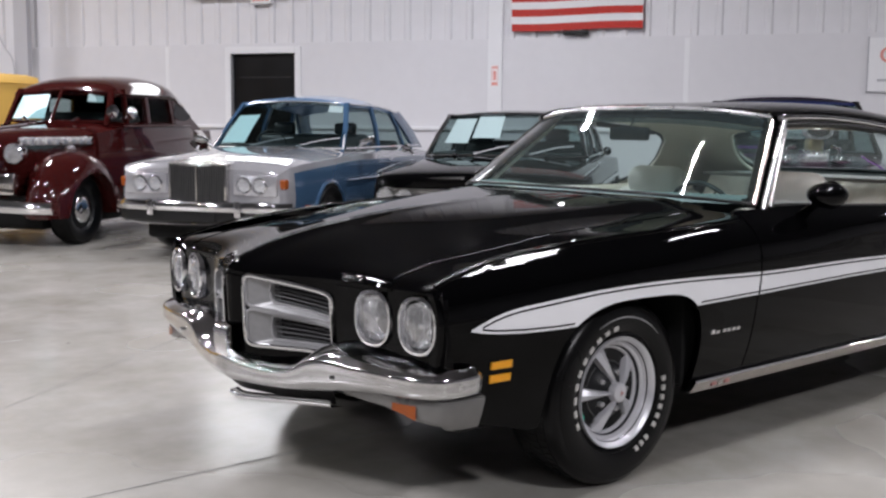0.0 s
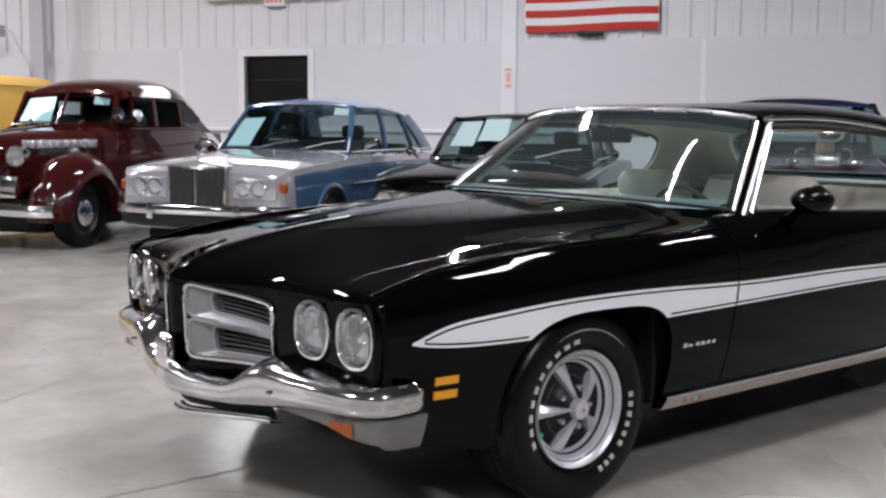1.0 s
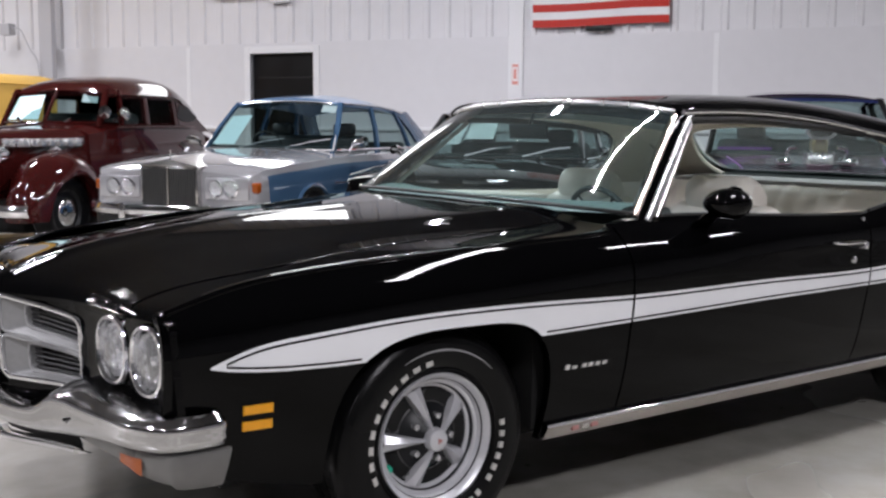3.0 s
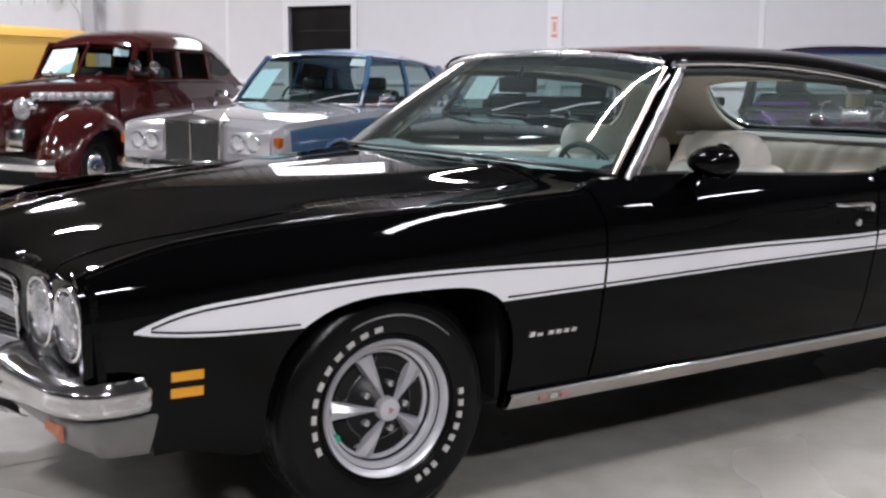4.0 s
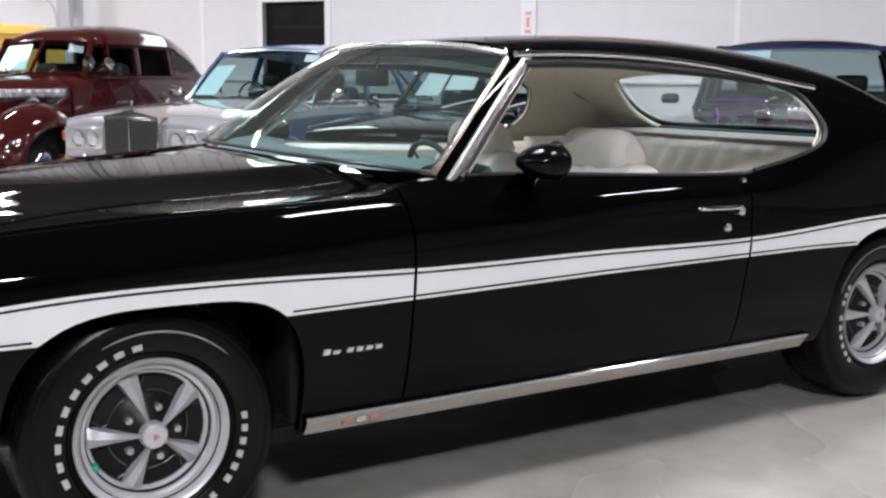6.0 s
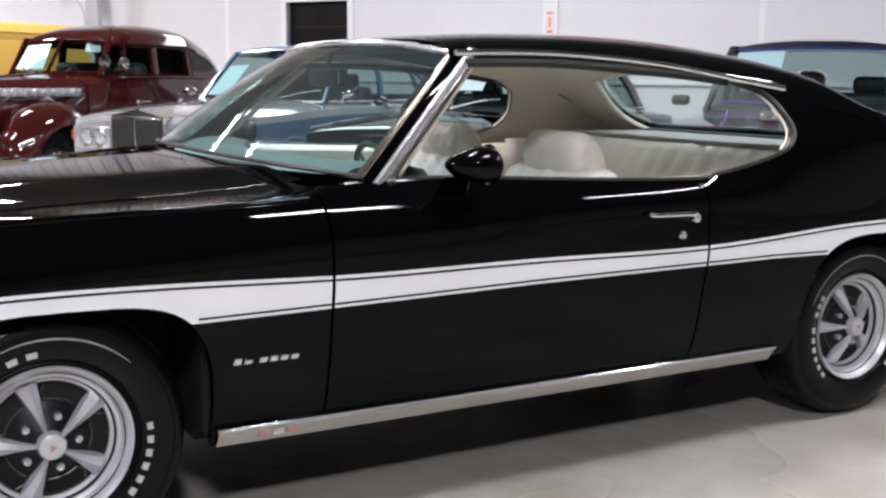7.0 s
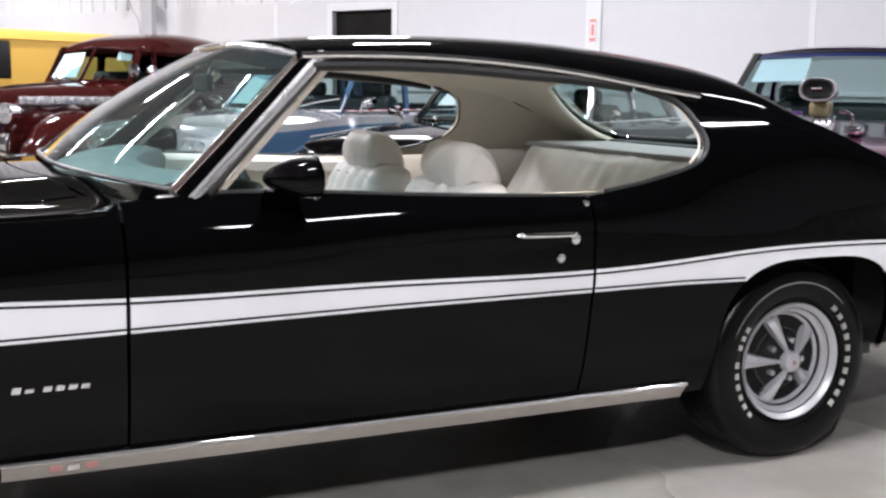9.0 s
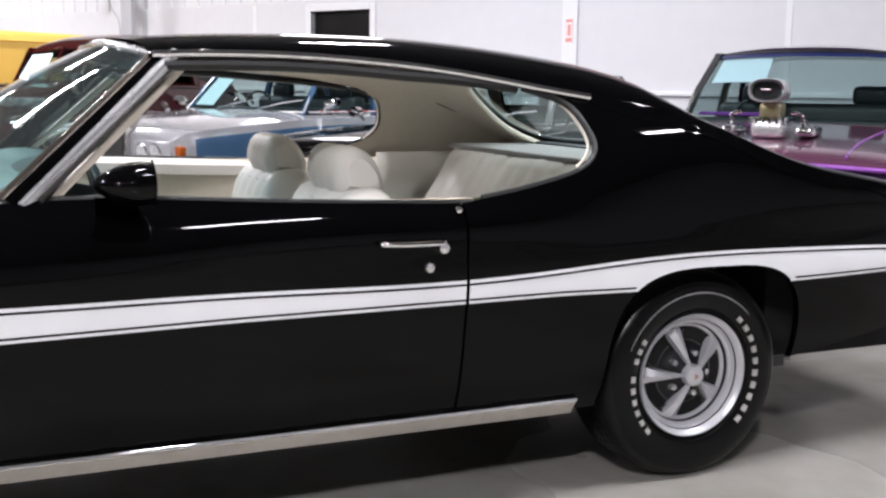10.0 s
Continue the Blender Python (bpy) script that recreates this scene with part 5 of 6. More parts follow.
def road_wheel(parent, x, y, r, w, hub=CHROME, disc=None):
    s = -1 if y < 0 else 1
    t = part("tyre", lathe([(0.62 * r, s * -w), (0.9 * r, s * -w), (r, s * -0.8 * w), (r, s * -0.1 * w), (0.95 * r, s * 0.03), (0.8 * r, s * 0.035), (0.62 * r, s * 0.01)], 36, at=(x, y, r)), RUBBER, parent)
    part("rim", lathe([(0.63 * r, s * 0.01), (0.56 * r, s * -0.02), (0.42 * r, s * 0.0), (0.30 * r, s * 0.012)], 28, at=(x, y, r)), disc or WHEEL_SILVER, t)
    part("hub_cap", lathe([(0.40 * r, s * 0.005), (0.34 * r, s * 0.03), (0.15 * r, s * 0.045), (0.0, s * 0.05)], 24, at=(x, y, r)), hub, t)
    return t


def dark_arch(parent, x, y, r):
    """A wheel opening's shade as a black sheet on the flank, with rolled lip."""
    s = -1 if y < 0 else 1
    rows = [[(x + q * r * math.cos(a), y + s * d, 0.33 + q * r * math.sin(a)) for a in np.linspace(-0.25, math.pi + 0.25, 20)] for q, d in ((0.02, 0.004), (0.97, 0.004), (0.97, -0.12))]
    part("wheel_opening_shade", grid(rows), DARK, parent)


def arch_lip(parent, x, y, r, mat):
    s = -1 if y < 0 else 1
    part("arch_lip", tube([(x + r * math.cos(a), y + s * 0.004, 0.33 + r * math.sin(a)) for a in np.linspace(-0.2, math.pi + 0.2, 20)], 0.02, 6), mat, parent)


def greenhouse(parent, paint, bf, br, rf, rr, hb, hr, zb, zr, crown, posts, frame_mat, shelf=None, glass=BG_TINT, pillar=0.035, back=0.10, rear_mat=None, screen_glass=None, seal_mat=None, droop=0.0):
    """Roof, pillars and panes. bf/br: where screen and rear window meet the body; rf/rr: roof's ends; hb/hr: half widths at waist and roof;
    posts: (x at waist, x at roof, width) of the pillars between the side windows."""
    def fall(x):
        """How far the roof has come down at x, towards its rear end."""
        return droop * max(0.0, (x - rf) / (rr - rf) - 0.35) ** 2 / 0.42

    rows = []
    for k, x in enumerate(np.linspace(rf - 0.02, rr + 0.05, 14)):
        f = k / 13
        c = crown * (0.35 + 0.65 * math.sin(math.pi * (0.12 + 0.80 * f))) - fall(x)
        w = hr + 0.02 - 0.05 * abs(f - 0.45) ** 2
        base = zr - fall(x)
        up = [(w * u, base + (c + fall(x)) * (1 - abs(u) ** 2.6)) for u in np.linspace(-1, 1, 17)]
        rows.append([(x, y, z) for y, z in up] + [(x, y * 0.97, z - 0.035) for y, z in up[::-1]])
    part("roof", capped(rows), paint, parent)
    lo, hi = (lambda s, x: Vector((x, s * hb, zb))), (lambda s, x: Vector((x, s * hr, zr - fall(x))))
    for s in (-1, 1):
        for xb, xr, w, m in ([(bf, rf, pillar, frame_mat), (br, rr, back, rear_mat or paint)] + [(a, b, c, frame_mat) for a, b, c in posts]):
            a, b = lo(s, xb), hi(s, xr)
            rows = [[p + Vector((dx, s * dy, 0)) for dx, dy in ((-w, 0.0), (0, 0.012), (w, 0.0), (w, -0.04), (-w, -0.04))] for p in (a - Vector((0, 0, 0.03)), a.lerp(b, 0.5) + Vector((0, s * 0.02, 0)), b + Vector((0, 0, 0.02)))]
            part("pillar", capped(rows), m, parent)
        xs = sorted([(bf, rf), (br, rr)] + [(a, b) for a, b, _ in posts])
        for (a0, b0), (a1, b1) in zip(xs, xs[1:]):
            p = [lo(s, a0), lo(s, a1), hi(s, b1), hi(s, b0)]
            rows = [[p[0].lerp(p[3], v) + Vector((0, s * (0.02 * math.sin(math.pi * v) - 0.012), 0)) for v in np.linspace(0, 1, 5)], [p[1].lerp(p[2], v) + Vector((0, s * (0.02 * math.sin(math.pi * v) - 0.012), 0)) for v in np.linspace(0, 1, 5)]]
            part("side_glass", grid(rows), glass, parent)
        part("gutter", tube([hi(s, x) + Vector((0, s * 0.015, 0.005)) for x in np.linspace(rf, rr, 6)], 0.010, 6), CHROME, parent)
        part("waist_strip", tube([lo(s, x) + Vector((0, s * 0.012, 0.0)) for x in np.linspace(bf + 0.05, br - 0.02, 6)], 0.010, 6), CHROME, parent)
    for name, xb, xr, sg in (("windscreen", bf, rf, -1), ("rear_window", br, rr, 1)):
        rows = []
        for u in np.linspace(-1, 1, 13):
            k = 1 - u * u
            a, b = Vector((xb + sg * 0.10 * k, hb * u, zb)), Vector((xr + sg * 0.05 * k, hr * u, zr + 0.35 * crown * k * 0.8 - fall(xr)))
            rows.append([a.lerp(b, v) + Vector((sg * 0.015 * math.sin(math.pi * v), 0, 0)) for v in np.linspace(0, 1, 7)])
        pane = part(name, grid(rows), screen_glass or glass, parent)
        part("seal", tube([r[0] for r in rows] + [rows[-1][-1]] + [r[-1] for r in rows[::-1]] + [rows[0][0]], 0.010 if seal_mat else 0.014, 6), seal_mat or frame_mat, pane)
    seat = part("front_seat", box((bf + br) / 2 - 0.35, (bf + br) / 2 - 0.15, -hb + 0.1, hb - 0.1, zb - 0.35, zb + 0.14, 0.06, seg=3), shelf or DASH, parent)
    for s in (-0.5, 0.5):
        part("headrest", box((bf + br) / 2 - 0.28, (bf + br) / 2 - 0.18, s * hb - 0.13, s * hb + 0.13, zb + 0.13, zb + 0.27, 0.04, seg=3), shelf or DASH, seat)
    part("rear_seat", box(br - 0.62, br - 0.4, -hb + 0.1, hb - 0.1, zb - 0.35, zb + 0.06, 0.06, seg=3), shelf or DASH, parent)
    part("scuttle", box(bf + 0.02, bf + 0.5, -hb + 0.05, hb - 0.05, zb - 0.03, zb + 0.03, 0.02), DASH, parent)
    ring = [(bf + 0.60, 0.36 + 0.18 * math.cos(a), zb + 0.02 + 0.16 * math.sin(a)) for a in np.linspace(0, 6.283, 24)]
    part("steering_wheel", tube(ring, 0.012, 6), DASH, parent)


CROWN = 0.09


def sticker(parent, bf, rf, hb, hr, zb, zr, u0, u1, v0, v1, mat, name="paper"):
    """A sheet of paper just inside the windscreen."""
    rows = []
    for u in np.linspace(u0, u1, 5):
        k = 1 - u * u
        a, b = Vector((bf - 0.10 * k, hb * u, zb)), Vector((rf - 0.05 * k, hr * u, zr + 0.28 * CROWN * k))
        rows.append([a.lerp(b, v) + Vector((-0.010 * math.sin(math.pi * v) + 0.010, 0, 0.0)) for v in np.linspace(v0, v1, 4)])
    return part(name, grid(rows), mat, parent)


def rod(parent, name, pts, r, mat, flat=1.0):
    return part(name, tube(pts, r, 8, flat=flat), mat, parent)


def lamp(parent, x, y, z, r, name="headlamp", sx=0.03):
    h = part(name, lathe([(0.3 * r, sx + 0.03), (0.9 * r, sx), (1.05 * r, 0.0), (1.12 * r, -0.012), (1.0 * r, -0.02), (0.95 * r, -0.006)], 20, at=(x, y, z), axis="x"), CHROME, parent)
    part("lens", lathe([(0.0, -0.022), (0.5 * r, -0.018), (0.95 * r, -0.004)], 20, at=(x, y, z), axis="x"), LAMP_LENS, h)
    part("reflector", lathe([(0.0, 0.03), (0.6 * r, 0.02), (0.95 * r, 0.0)], 20, at=(x, y, z), axis="x"), REFLECTOR, h)
    return h


# ---- silver and blue saloon
def saloon():
    car = thing("silver_saloon", "silver over blue luxury saloon with a tall square radiator", "car", pose(1.743, 6.517, 0, 0, 0, 32.7))
    st = [(0.06, 0.80, 0.36, 0.80, 0.85), (0.16, 0.875, 0.30, 0.865, 0.915), (0.5, 0.90, 0.28, 0.90, 0.975), (1.0, 0.905, 0.27, 0.925, 1.005), (1.58, 0.905, 0.27, 0.955, 1.03),
          (2.6, 0.91, 0.27, 0.965, 1.0), (3.7, 0.905, 0.27, 0.96, 1.0), (4.3, 0.90, 0.29, 0.93, 0.98), (4.9, 0.87, 0.34, 0.87, 0.92), (5.12, 0.80, 0.40, 0.80, 0.84)]
    rings = hull(st)
    n = len(rings[0])

    def two_tone(i, j):
        k = min(j, n - 1 - j)
        return 1 if 3 <= k <= 13 and rings[i][j][0] > 0.22 else 0
    part("body", capped(rings, mats=two_tone), [RR_SILVER, RR_BLUE], car)
    greenhouse(car, LIT_ROOF_BLUE, 1.66, 4.12, 2.12, 3.62, 0.76, 0.63, 1.01, 1.475, 0.115, [(2.75, 2.80, 0.03), (3.62, 3.40, 0.025)], RR_BLUE, shelf=DASH, back=0.17, rear_mat=RR_BLUE, screen_glass=DARK_TINT, pillar=0.022, seal_mat=SATIN, droop=0.075)
    part("underbody", box(0.25, 4.9, -0.70, 0.70, 0.16, 0.34, 0.04), DARK, car)
    # radiator
    rad = part("radiator", box(0.0, 0.16, -0.30, 0.30, 0.46, 0.90, 0.012), STAINLESS, car, "tall bright radiator with dark vanes")
    b = bmesh.new()
    v = [b.verts.new(p) for p in ((-0.01, -0.315, 0.895), (-0.01, 0.315, 0.895), (0.0, 0.0, 0.955), (0.20, -0.315, 0.895), (0.20, 0.315, 0.895), (0.55, 0.0, 0.985))]
    for f in ((0, 1, 2), (0, 2, 5, 3), (1, 4, 5, 2), (0, 3, 4, 1)):
        b.faces.new([v[i] for i in f])
    part("pediment", b, STAINLESS, rad, smooth=False)
    part("core", box(-0.006, 0.0, -0.275, 0.275, 0.49, 0.865), DARK, rad, smooth=False)
    for k in range(23):
        y = -0.265 + 0.53 * k / 22
        part("vane", box(-0.016, -0.005, y - 0.006, y + 0.006, 0.49, 0.865), MESH_GREY, rad, smooth=False)
    part("centre_vane", box(-0.02, -0.004, -0.008, 0.008, 0.49, 0.88), STAINLESS, rad, smooth=False)
    part("mascot", tube([(0.03, 0, 0.95), (0.035, 0, 0.99), (0.03, 0, 1.03)], [0.014, 0.007, 0.010], 10), CHROME, rad, "small chrome ornament")
    for s in (-1, 1):
        part("lamp_panel", box(0.035, 0.10, *sorted((s * 0.345, s * 0.79)), 0.60, 0.80, 0.02), RR_SILVER, car)
        for y in (0.46, 0.62):
            lamp(car, 0.03, s * y, 0.70, 0.068)
        ind = part("indicator", box(0.07, 0.15, *sorted((s * 0.775, s * 0.86)), 0.665, 0.76, 0.018, seg=3), ORANGE, car, "orange indicator lens")
        part("side_marker", box(0.42, 0.48, *sorted((s * 0.885, s * 0.915)), 0.475, 0.505, 0.006), ORANGE, car)
        for x in (0.98, 4.02):
            dark_arch(car, x, s * 0.908, 0.365)
            arch_lip(car, x, s * 0.905, 0.375, RR_BLUE)
            road_wheel(car, x, s * 0.895, 0.335, 0.2)
        m = part("door_mirror", tube([(1.80, s * 0.90, 1.075), (1.80, s * 0.96, 1.085), (1.80, s * 1.05, 1.10)], [0.02, 0.045, 0.045], 10), CHROME, car)
        part("mirror_foot", tube([(1.82, s * 0.86, 1.0), (1.80, s * 0.92, 1.075)], 0.014), CHROME, m)
        rod(car, "flank_strip", [(x, s * 0.915, 0.70) for x in (1.4, 2.4, 3.6)], 0.006, CHROME)
        rod(car, "door_handle", [(2.62, s * 0.915, 0.87), (2.72, s * 0.93, 0.87)], 0.011, CHROME)
    rows = [[(0.16 * abs(y / 0.92) ** 4 - 0.06 + dx, y, z) for dx, z in ((0.06, 0.55), (0.0, 0.545), (-0.012, 0.51), (-0.012, 0.47), (0.0, 0.455), (0.06, 0.45))] for y in np.linspace(-0.92, 0.92, 25)]
    bp = part("front_bumper", grid(rows), CHROME, car, "chrome bumper over a dark apron")
    rows = [[(0.16 * abs(y / 0.90) ** 4 - 0.03 + dx, y, z) for dx, z in ((0.0, 0.455), (0.0, 0.36), (0.06, 0.33))] for y in np.linspace(-0.90, 0.90, 17)]
    part("apron", grid(rows), GRILLE_BLACK, bp)
    for s in (-0.45, 0.45):
        part("overrider", box(-0.10, -0.05, s - 0.035, s + 0.035, 0.41, 0.56, 0.02, seg=3), CHROME, bp)
    part("horn", lathe([(0.05, -0.02), (0.045, 0.0), (0.01, 0.05)], 16, at=(0.0, 0.02, 0.38), axis="x"), BRASS, bp)
    part("plate", box(-0.04, -0.03, -0.2, 0.2, 0.36, 0.44), GRILLE_BLACK, bp, smooth=False)
    for y, x, s in ((0.30, 1.62, 1), (-0.25, 1.60, 1)):
        rod(car, "wiper", [(x, y, 1.03), (x + 0.06, y - 0.25, 1.09), (x + 0.12, y - 0.45, 1.12)], 0.005, GREY_STEEL)
    g = (1.66, 2.12, 0.76, 0.63, 1.01, 1.475)
    sticker(car, *g, 0.50, 0.90, 0.10, 0.72, PAPER_BLUE)
    sticker(car, *g, -0.92, -0.68, 0.80, 0.95, PAPER, "label_slip")
    rod(car, "wing_mirror", [(1.5, 0.86, 1.0), (1.5, 0.93, 1.06)], 0.03, CHROME)
    return car


# ---- maroon pre-war sedan
def sedan():
    car = thing("maroon_sedan", "dark maroon pre-war sedan with round fenders, chrome lamps and side louvres", "car", pose(0.15, 8.484, 0, 0, 0, 37.5) @ Matrix.Scale(1.016, 4))
    body = [(1.62, 0.62, 0.42, 1.13, 1.22), (1.85, 0.74, 0.40, 1.18, 1.26), (2.4, 0.82, 0.38, 1.22, 1.28), (3.1, 0.84, 0.38, 1.22, 1.28), (3.6, 0.80, 0.40, 1.16, 1.24), (4.2, 0.70, 0.42, 1.0, 1.08), (4.6, 0.54, 0.45, 0.80, 0.87)]
    part("body", capped(hull(body)), MAROON, car)
    nose_ = [(0.34, 0.16, 0.55, 0.96, 1.08), (0.42, 0.24, 0.50, 1.00, 1.13), (0.8, 0.34, 0.48, 1.03, 1.17), (1.2, 0.45, 0.46, 1.07, 1.20), (1.66, 0.60, 0.44, 1.13, 1.235)]
    part("bonnet", capped(hull(nose_)), MAROON, car, "tall rounded maroon bonnet")
    # rounded roof, running down into the tail
    rows = []
    for x, z, w, k in rounded([(1.97, 1.58, 0.60, 0.0), (2.06, 1.665, 0.63, 0.1), (2.35, 1.75, 0.65, 0.3), (2.8, 1.785, 0.67, 0.5), (3.3, 1.755, 0.67, 0.7), (3.72, 1.66, 0.64, 0.8), (4.0, 1.50, 0.60, 0.9), (4.19, 1.27, 0.55, 1.0), (4.26, 1.04, 0.5, 1.0)], 3):
        low = 1.56 if x < 3.25 else 1.56 - (x - 3.25) * 0.62
        up = [(w * 1.04 * math.copysign(abs(u) ** 0.8, u), low + max(0.02, z - low) * (1 - abs(u) ** 3.0) ** 0.75) for u in np.linspace(-1, 1, 21)]
        rows.append([(x, y, zz) for y, zz in up] + [(x, y * 0.95, zz - 0.04) for y, zz in up[::-1]])
    part("roof", capped(rows), MAROON, car)
    lo, hi = (lambda s, x: Vector((x, s * (0.70 if x > 2.1 else 0.70 - 0.2 * (2.1 - x)), 1.25))), (lambda s, x: Vector((x, s * (0.645 if x > 2.1 else 0.645 - 0.7 * (2.1 - x)), 1.585)))
    for s in (-1, 1):
        for xb, xr, w in ((1.80, 2.02, 0.028), (2.12, 2.14, 0.015), (2.62, 2.62, 0.038), (3.24, 3.20, 0.035)):
            a, b = lo(s, xb), hi(s, xr)
            part("pillar", capped([[p + Vector((dx, s * dy, 0)) for dx, dy in ((-w, 0), (0, 0.012), (w, 0), (w, -0.05), (-w, -0.05))] for p in (a - Vector((0, 0, 0.04)), b + Vector((0, 0, 0.03)))]), MAROON, car)
        rows = [[Vector((x, s * (0.715 - 0.06 * (z - 1.2) / 0.4), z)) for z in np.linspace(1.15, 1.585 - max(0.0, x - 3.25) * 0.62, 6)] for x in np.linspace(3.26, 4.2, 11)]
        part("tail_quarter", grid(rows), MAROON, car)
        glass = [(3.46 + 0.17 * math.cos(a) + 0.07 * math.cos(a) * (math.sin(a) < 0), 1.365 + 0.10 * math.sin(a) - 0.06 * math.cos(a) * (math.sin(a) > 0)) for a in np.linspace(0, 2 * math.pi, 20, endpoint=False)]
        part("quarter_window", capped([[Vector((x, s * (0.715 - 0.06 * (z - 1.2) / 0.4 + o), z)) for x, z in glass] for o in (-0.01, 0.006)]), GRILLE_BLACK, car)
        for x0, x1 in ((1.82, 2.12), (2.12, 2.62), (2.62, 3.24), (3.24, 3.40)):
            part("side_glass", grid([[lo(s, x).lerp(hi(s, x), v) - Vector((0, s * 0.02, 0)) for v in np.linspace(0, 1, 4)] for x in np.linspace(x0, x1, 3)]), BG_TINT, car)
        # front and rear fenders
        for name, sec in (("front_fender", [(0.36, 0.10, 0.50, 0.10), (0.42, 0.20, 0.66, 0.2), (0.62, 0.30, 0.86, 0.26), (0.95, 0.35, 0.955, 0.28), (1.28, 0.34, 0.90, 0.27), (1.55, 0.28, 0.74, 0.22), (1.80, 0.16, 0.50, 0.14), (1.95, 0.06, 0.38, 0.06)]),
                          ("rear_fender", [(2.8, 0.06, 0.45, 0.06), (3.0, 0.2, 0.70, 0.14), (3.4, 0.30, 0.86, 0.2), (3.8, 0.28, 0.80, 0.2), (4.2, 0.16, 0.55, 0.12)])):
            rows = []
            for x, hw, zt, dep in rounded(sec, 3):
                dist = abs(x - (0.95 if name[0] == "f" else 3.55))
                zb = 0.34 + max(0.0, 0.40 ** 2 - dist ** 2) ** 0.5 if dist < 0.40 else 0.30
                zb = min(zb, zt - 0.06)
                cy = 0.66 if name[0] == "f" else 0.70
                rows.append([(x, s * (cy + hw * 0.9 * math.cos(a)), zb + (zt - zb) * (math.sin(a) if math.sin(a) > 0 else 0.0)) for a in np.linspace(0, math.pi, 13)] + [(x, s * (cy - hw * 0.6 * u), zb - 0.01) for u in (1, 0, -1)])
            part(name, capped(rows), MAROON, car)
        road_wheel(car, 0.95, s * 0.80, 0.36, 0.17, hub=CHROME, disc=WHEEL_GREY)
        road_wheel(car, 3.55, s * 0.82, 0.36, 0.17, hub=CHROME, disc=WHEEL_GREY)
        part("wheel_opening_shade", lathe([(0.0, 0.0), (0.37, 0.0)], 24, at=(0.95, s * 0.62, 0.40)), DARK, car)
        h = part("headlamp", lathe([(0.0, 0.24), (0.05, 0.20), (0.085, 0.10), (0.098, 0.02), (0.104, 0.0), (0.098, -0.012)], 24, at=(0.36, s * 0.43, 0.93), axis="x"), CHROME, car, "bullet-shaped chrome headlamp")
        part("lens", lathe([(0.0, -0.03), (0.06, -0.022), (0.097, -0.006)], 24, at=(0.36, s * 0.43, 0.93), axis="x"), LENS, h)
        for k in range(9):
            x0 = 0.62 + 0.105 * k
            w = 0.33 + 0.26 * (x0 - 0.6)
            part("louvre", box(x0, x0 + 0.101, *sorted((s * (w - 0.02), s * (w + 0.022))), 1.005, 1.085, 0.006), SATIN, car)
        rod(car, "fender_lamp", [(0.85, s * 0.70, 0.97), (0.92, s * 0.70, 0.99), (1.02, s * 0.70, 0.97)], [0.02, 0.03, 0.008], CHROME)
        rod(car, "waist_strip", [(1.9, s * 0.76, 1.20), (2.6, s * 0.84, 1.205), (3.4, s * 0.84, 1.20)], 0.012, MAROON)
        if s > 0:
            continue
        m = part("door_mirror", lathe([(0.0, -0.05), (0.05, -0.03), (0.07, 0.0), (0.066, 0.01)], 18, at=(1.86, s * 0.88, 1.34), axis="x"), CHROME, car)
        part("mirror_arm", tube([(1.88, s * 0.74, 1.27), (1.87, s * 0.88, 1.33)], 0.01), CHROME, m)
        part("spot_lamp", lathe([(0.0, 0.06), (0.05, 0.04), (0.075, 0.0), (0.07, -0.012), (0.0, -0.02)], 18, at=(1.78, s * 0.70, 1.36), axis="x"), CHROME, car)
        rod(car, "running_board", [(1.8, s * 0.86, 0.34), (2.4, s * 0.88, 0.33), (3.1, s * 0.86, 0.34)], 0.05, GRILLE_BLACK, 0.4)
    # split windscreen
    for s in (-1, 1):
        a = [Vector((1.70, 0.02 * s, 1.245)), Vector((1.80, 0.62 * s, 1.245)), Vector((2.02, 0.55 * s, 1.575)), Vector((1.95, 0.02 * s, 1.60))]
        part("windscreen", grid([[a[0].lerp(a[3], v) for v in (0, 0.5, 1)], [a[1].lerp(a[2], v) for v in (0, 0.5, 1)]]), BG_TINT, car)
        rod(car, "screen_frame", [a[0], a[1], a[2], a[3]], 0.016, MAROON)
    rod(car, "screen_divider", [(1.69, 0, 1.24), (1.95, 0, 1.61)], 0.018, MAROON)
    q = [Vector((1.755, 0.12, 1.28)), Vector((1.80, 0.54, 1.28)), Vector((1.955, 0.50, 1.53)), Vector((1.92, 0.14, 1.55))]
    part("paper", grid([[q[0].lerp(q[3], v) for v in (0, 1)], [q[1].lerp(q[2], v) for v in (0, 1)]]), PAPER_BLUE, car)
    q = [Vector((1.915, -0.32, 1.47)), Vector((1.94, -0.50, 1.46)), Vector((1.995, -0.48, 1.55)), Vector((1.97, -0.31, 1.56))]
    part("label_slip", grid([[q[0].lerp(q[3], v) for v in (0, 1)], [q[1].lerp(q[2], v) for v in (0, 1)]]), PAPER, car)
    part("seat", box(2.4, 2.62, -0.6, 0.6, 0.9, 1.36, 0.08, seg=3), DASH, car)
    part("underbody", box(0.55, 4.3, -0.60, 0.60, 0.17, 0.50, 0.04), DARK, car)
    part("grille", box(0.30, 0.40, -0.14, 0.14, 0.52, 1.04, 0.03), CHROME, car)
    for k in range(9):
        part("grille_bar", box(0.285, 0.305, -0.115 + 0.026 * k, -0.103 + 0.026 * k, 0.54, 1.0, 0.003), STAINLESS, car)
    for s in (-1, 1):
        part("side_grille", box(0.36, 0.46, *sorted((s * 0.2, s * 0.42)), 0.52, 0.74, 0.03), STAINLESS, car)
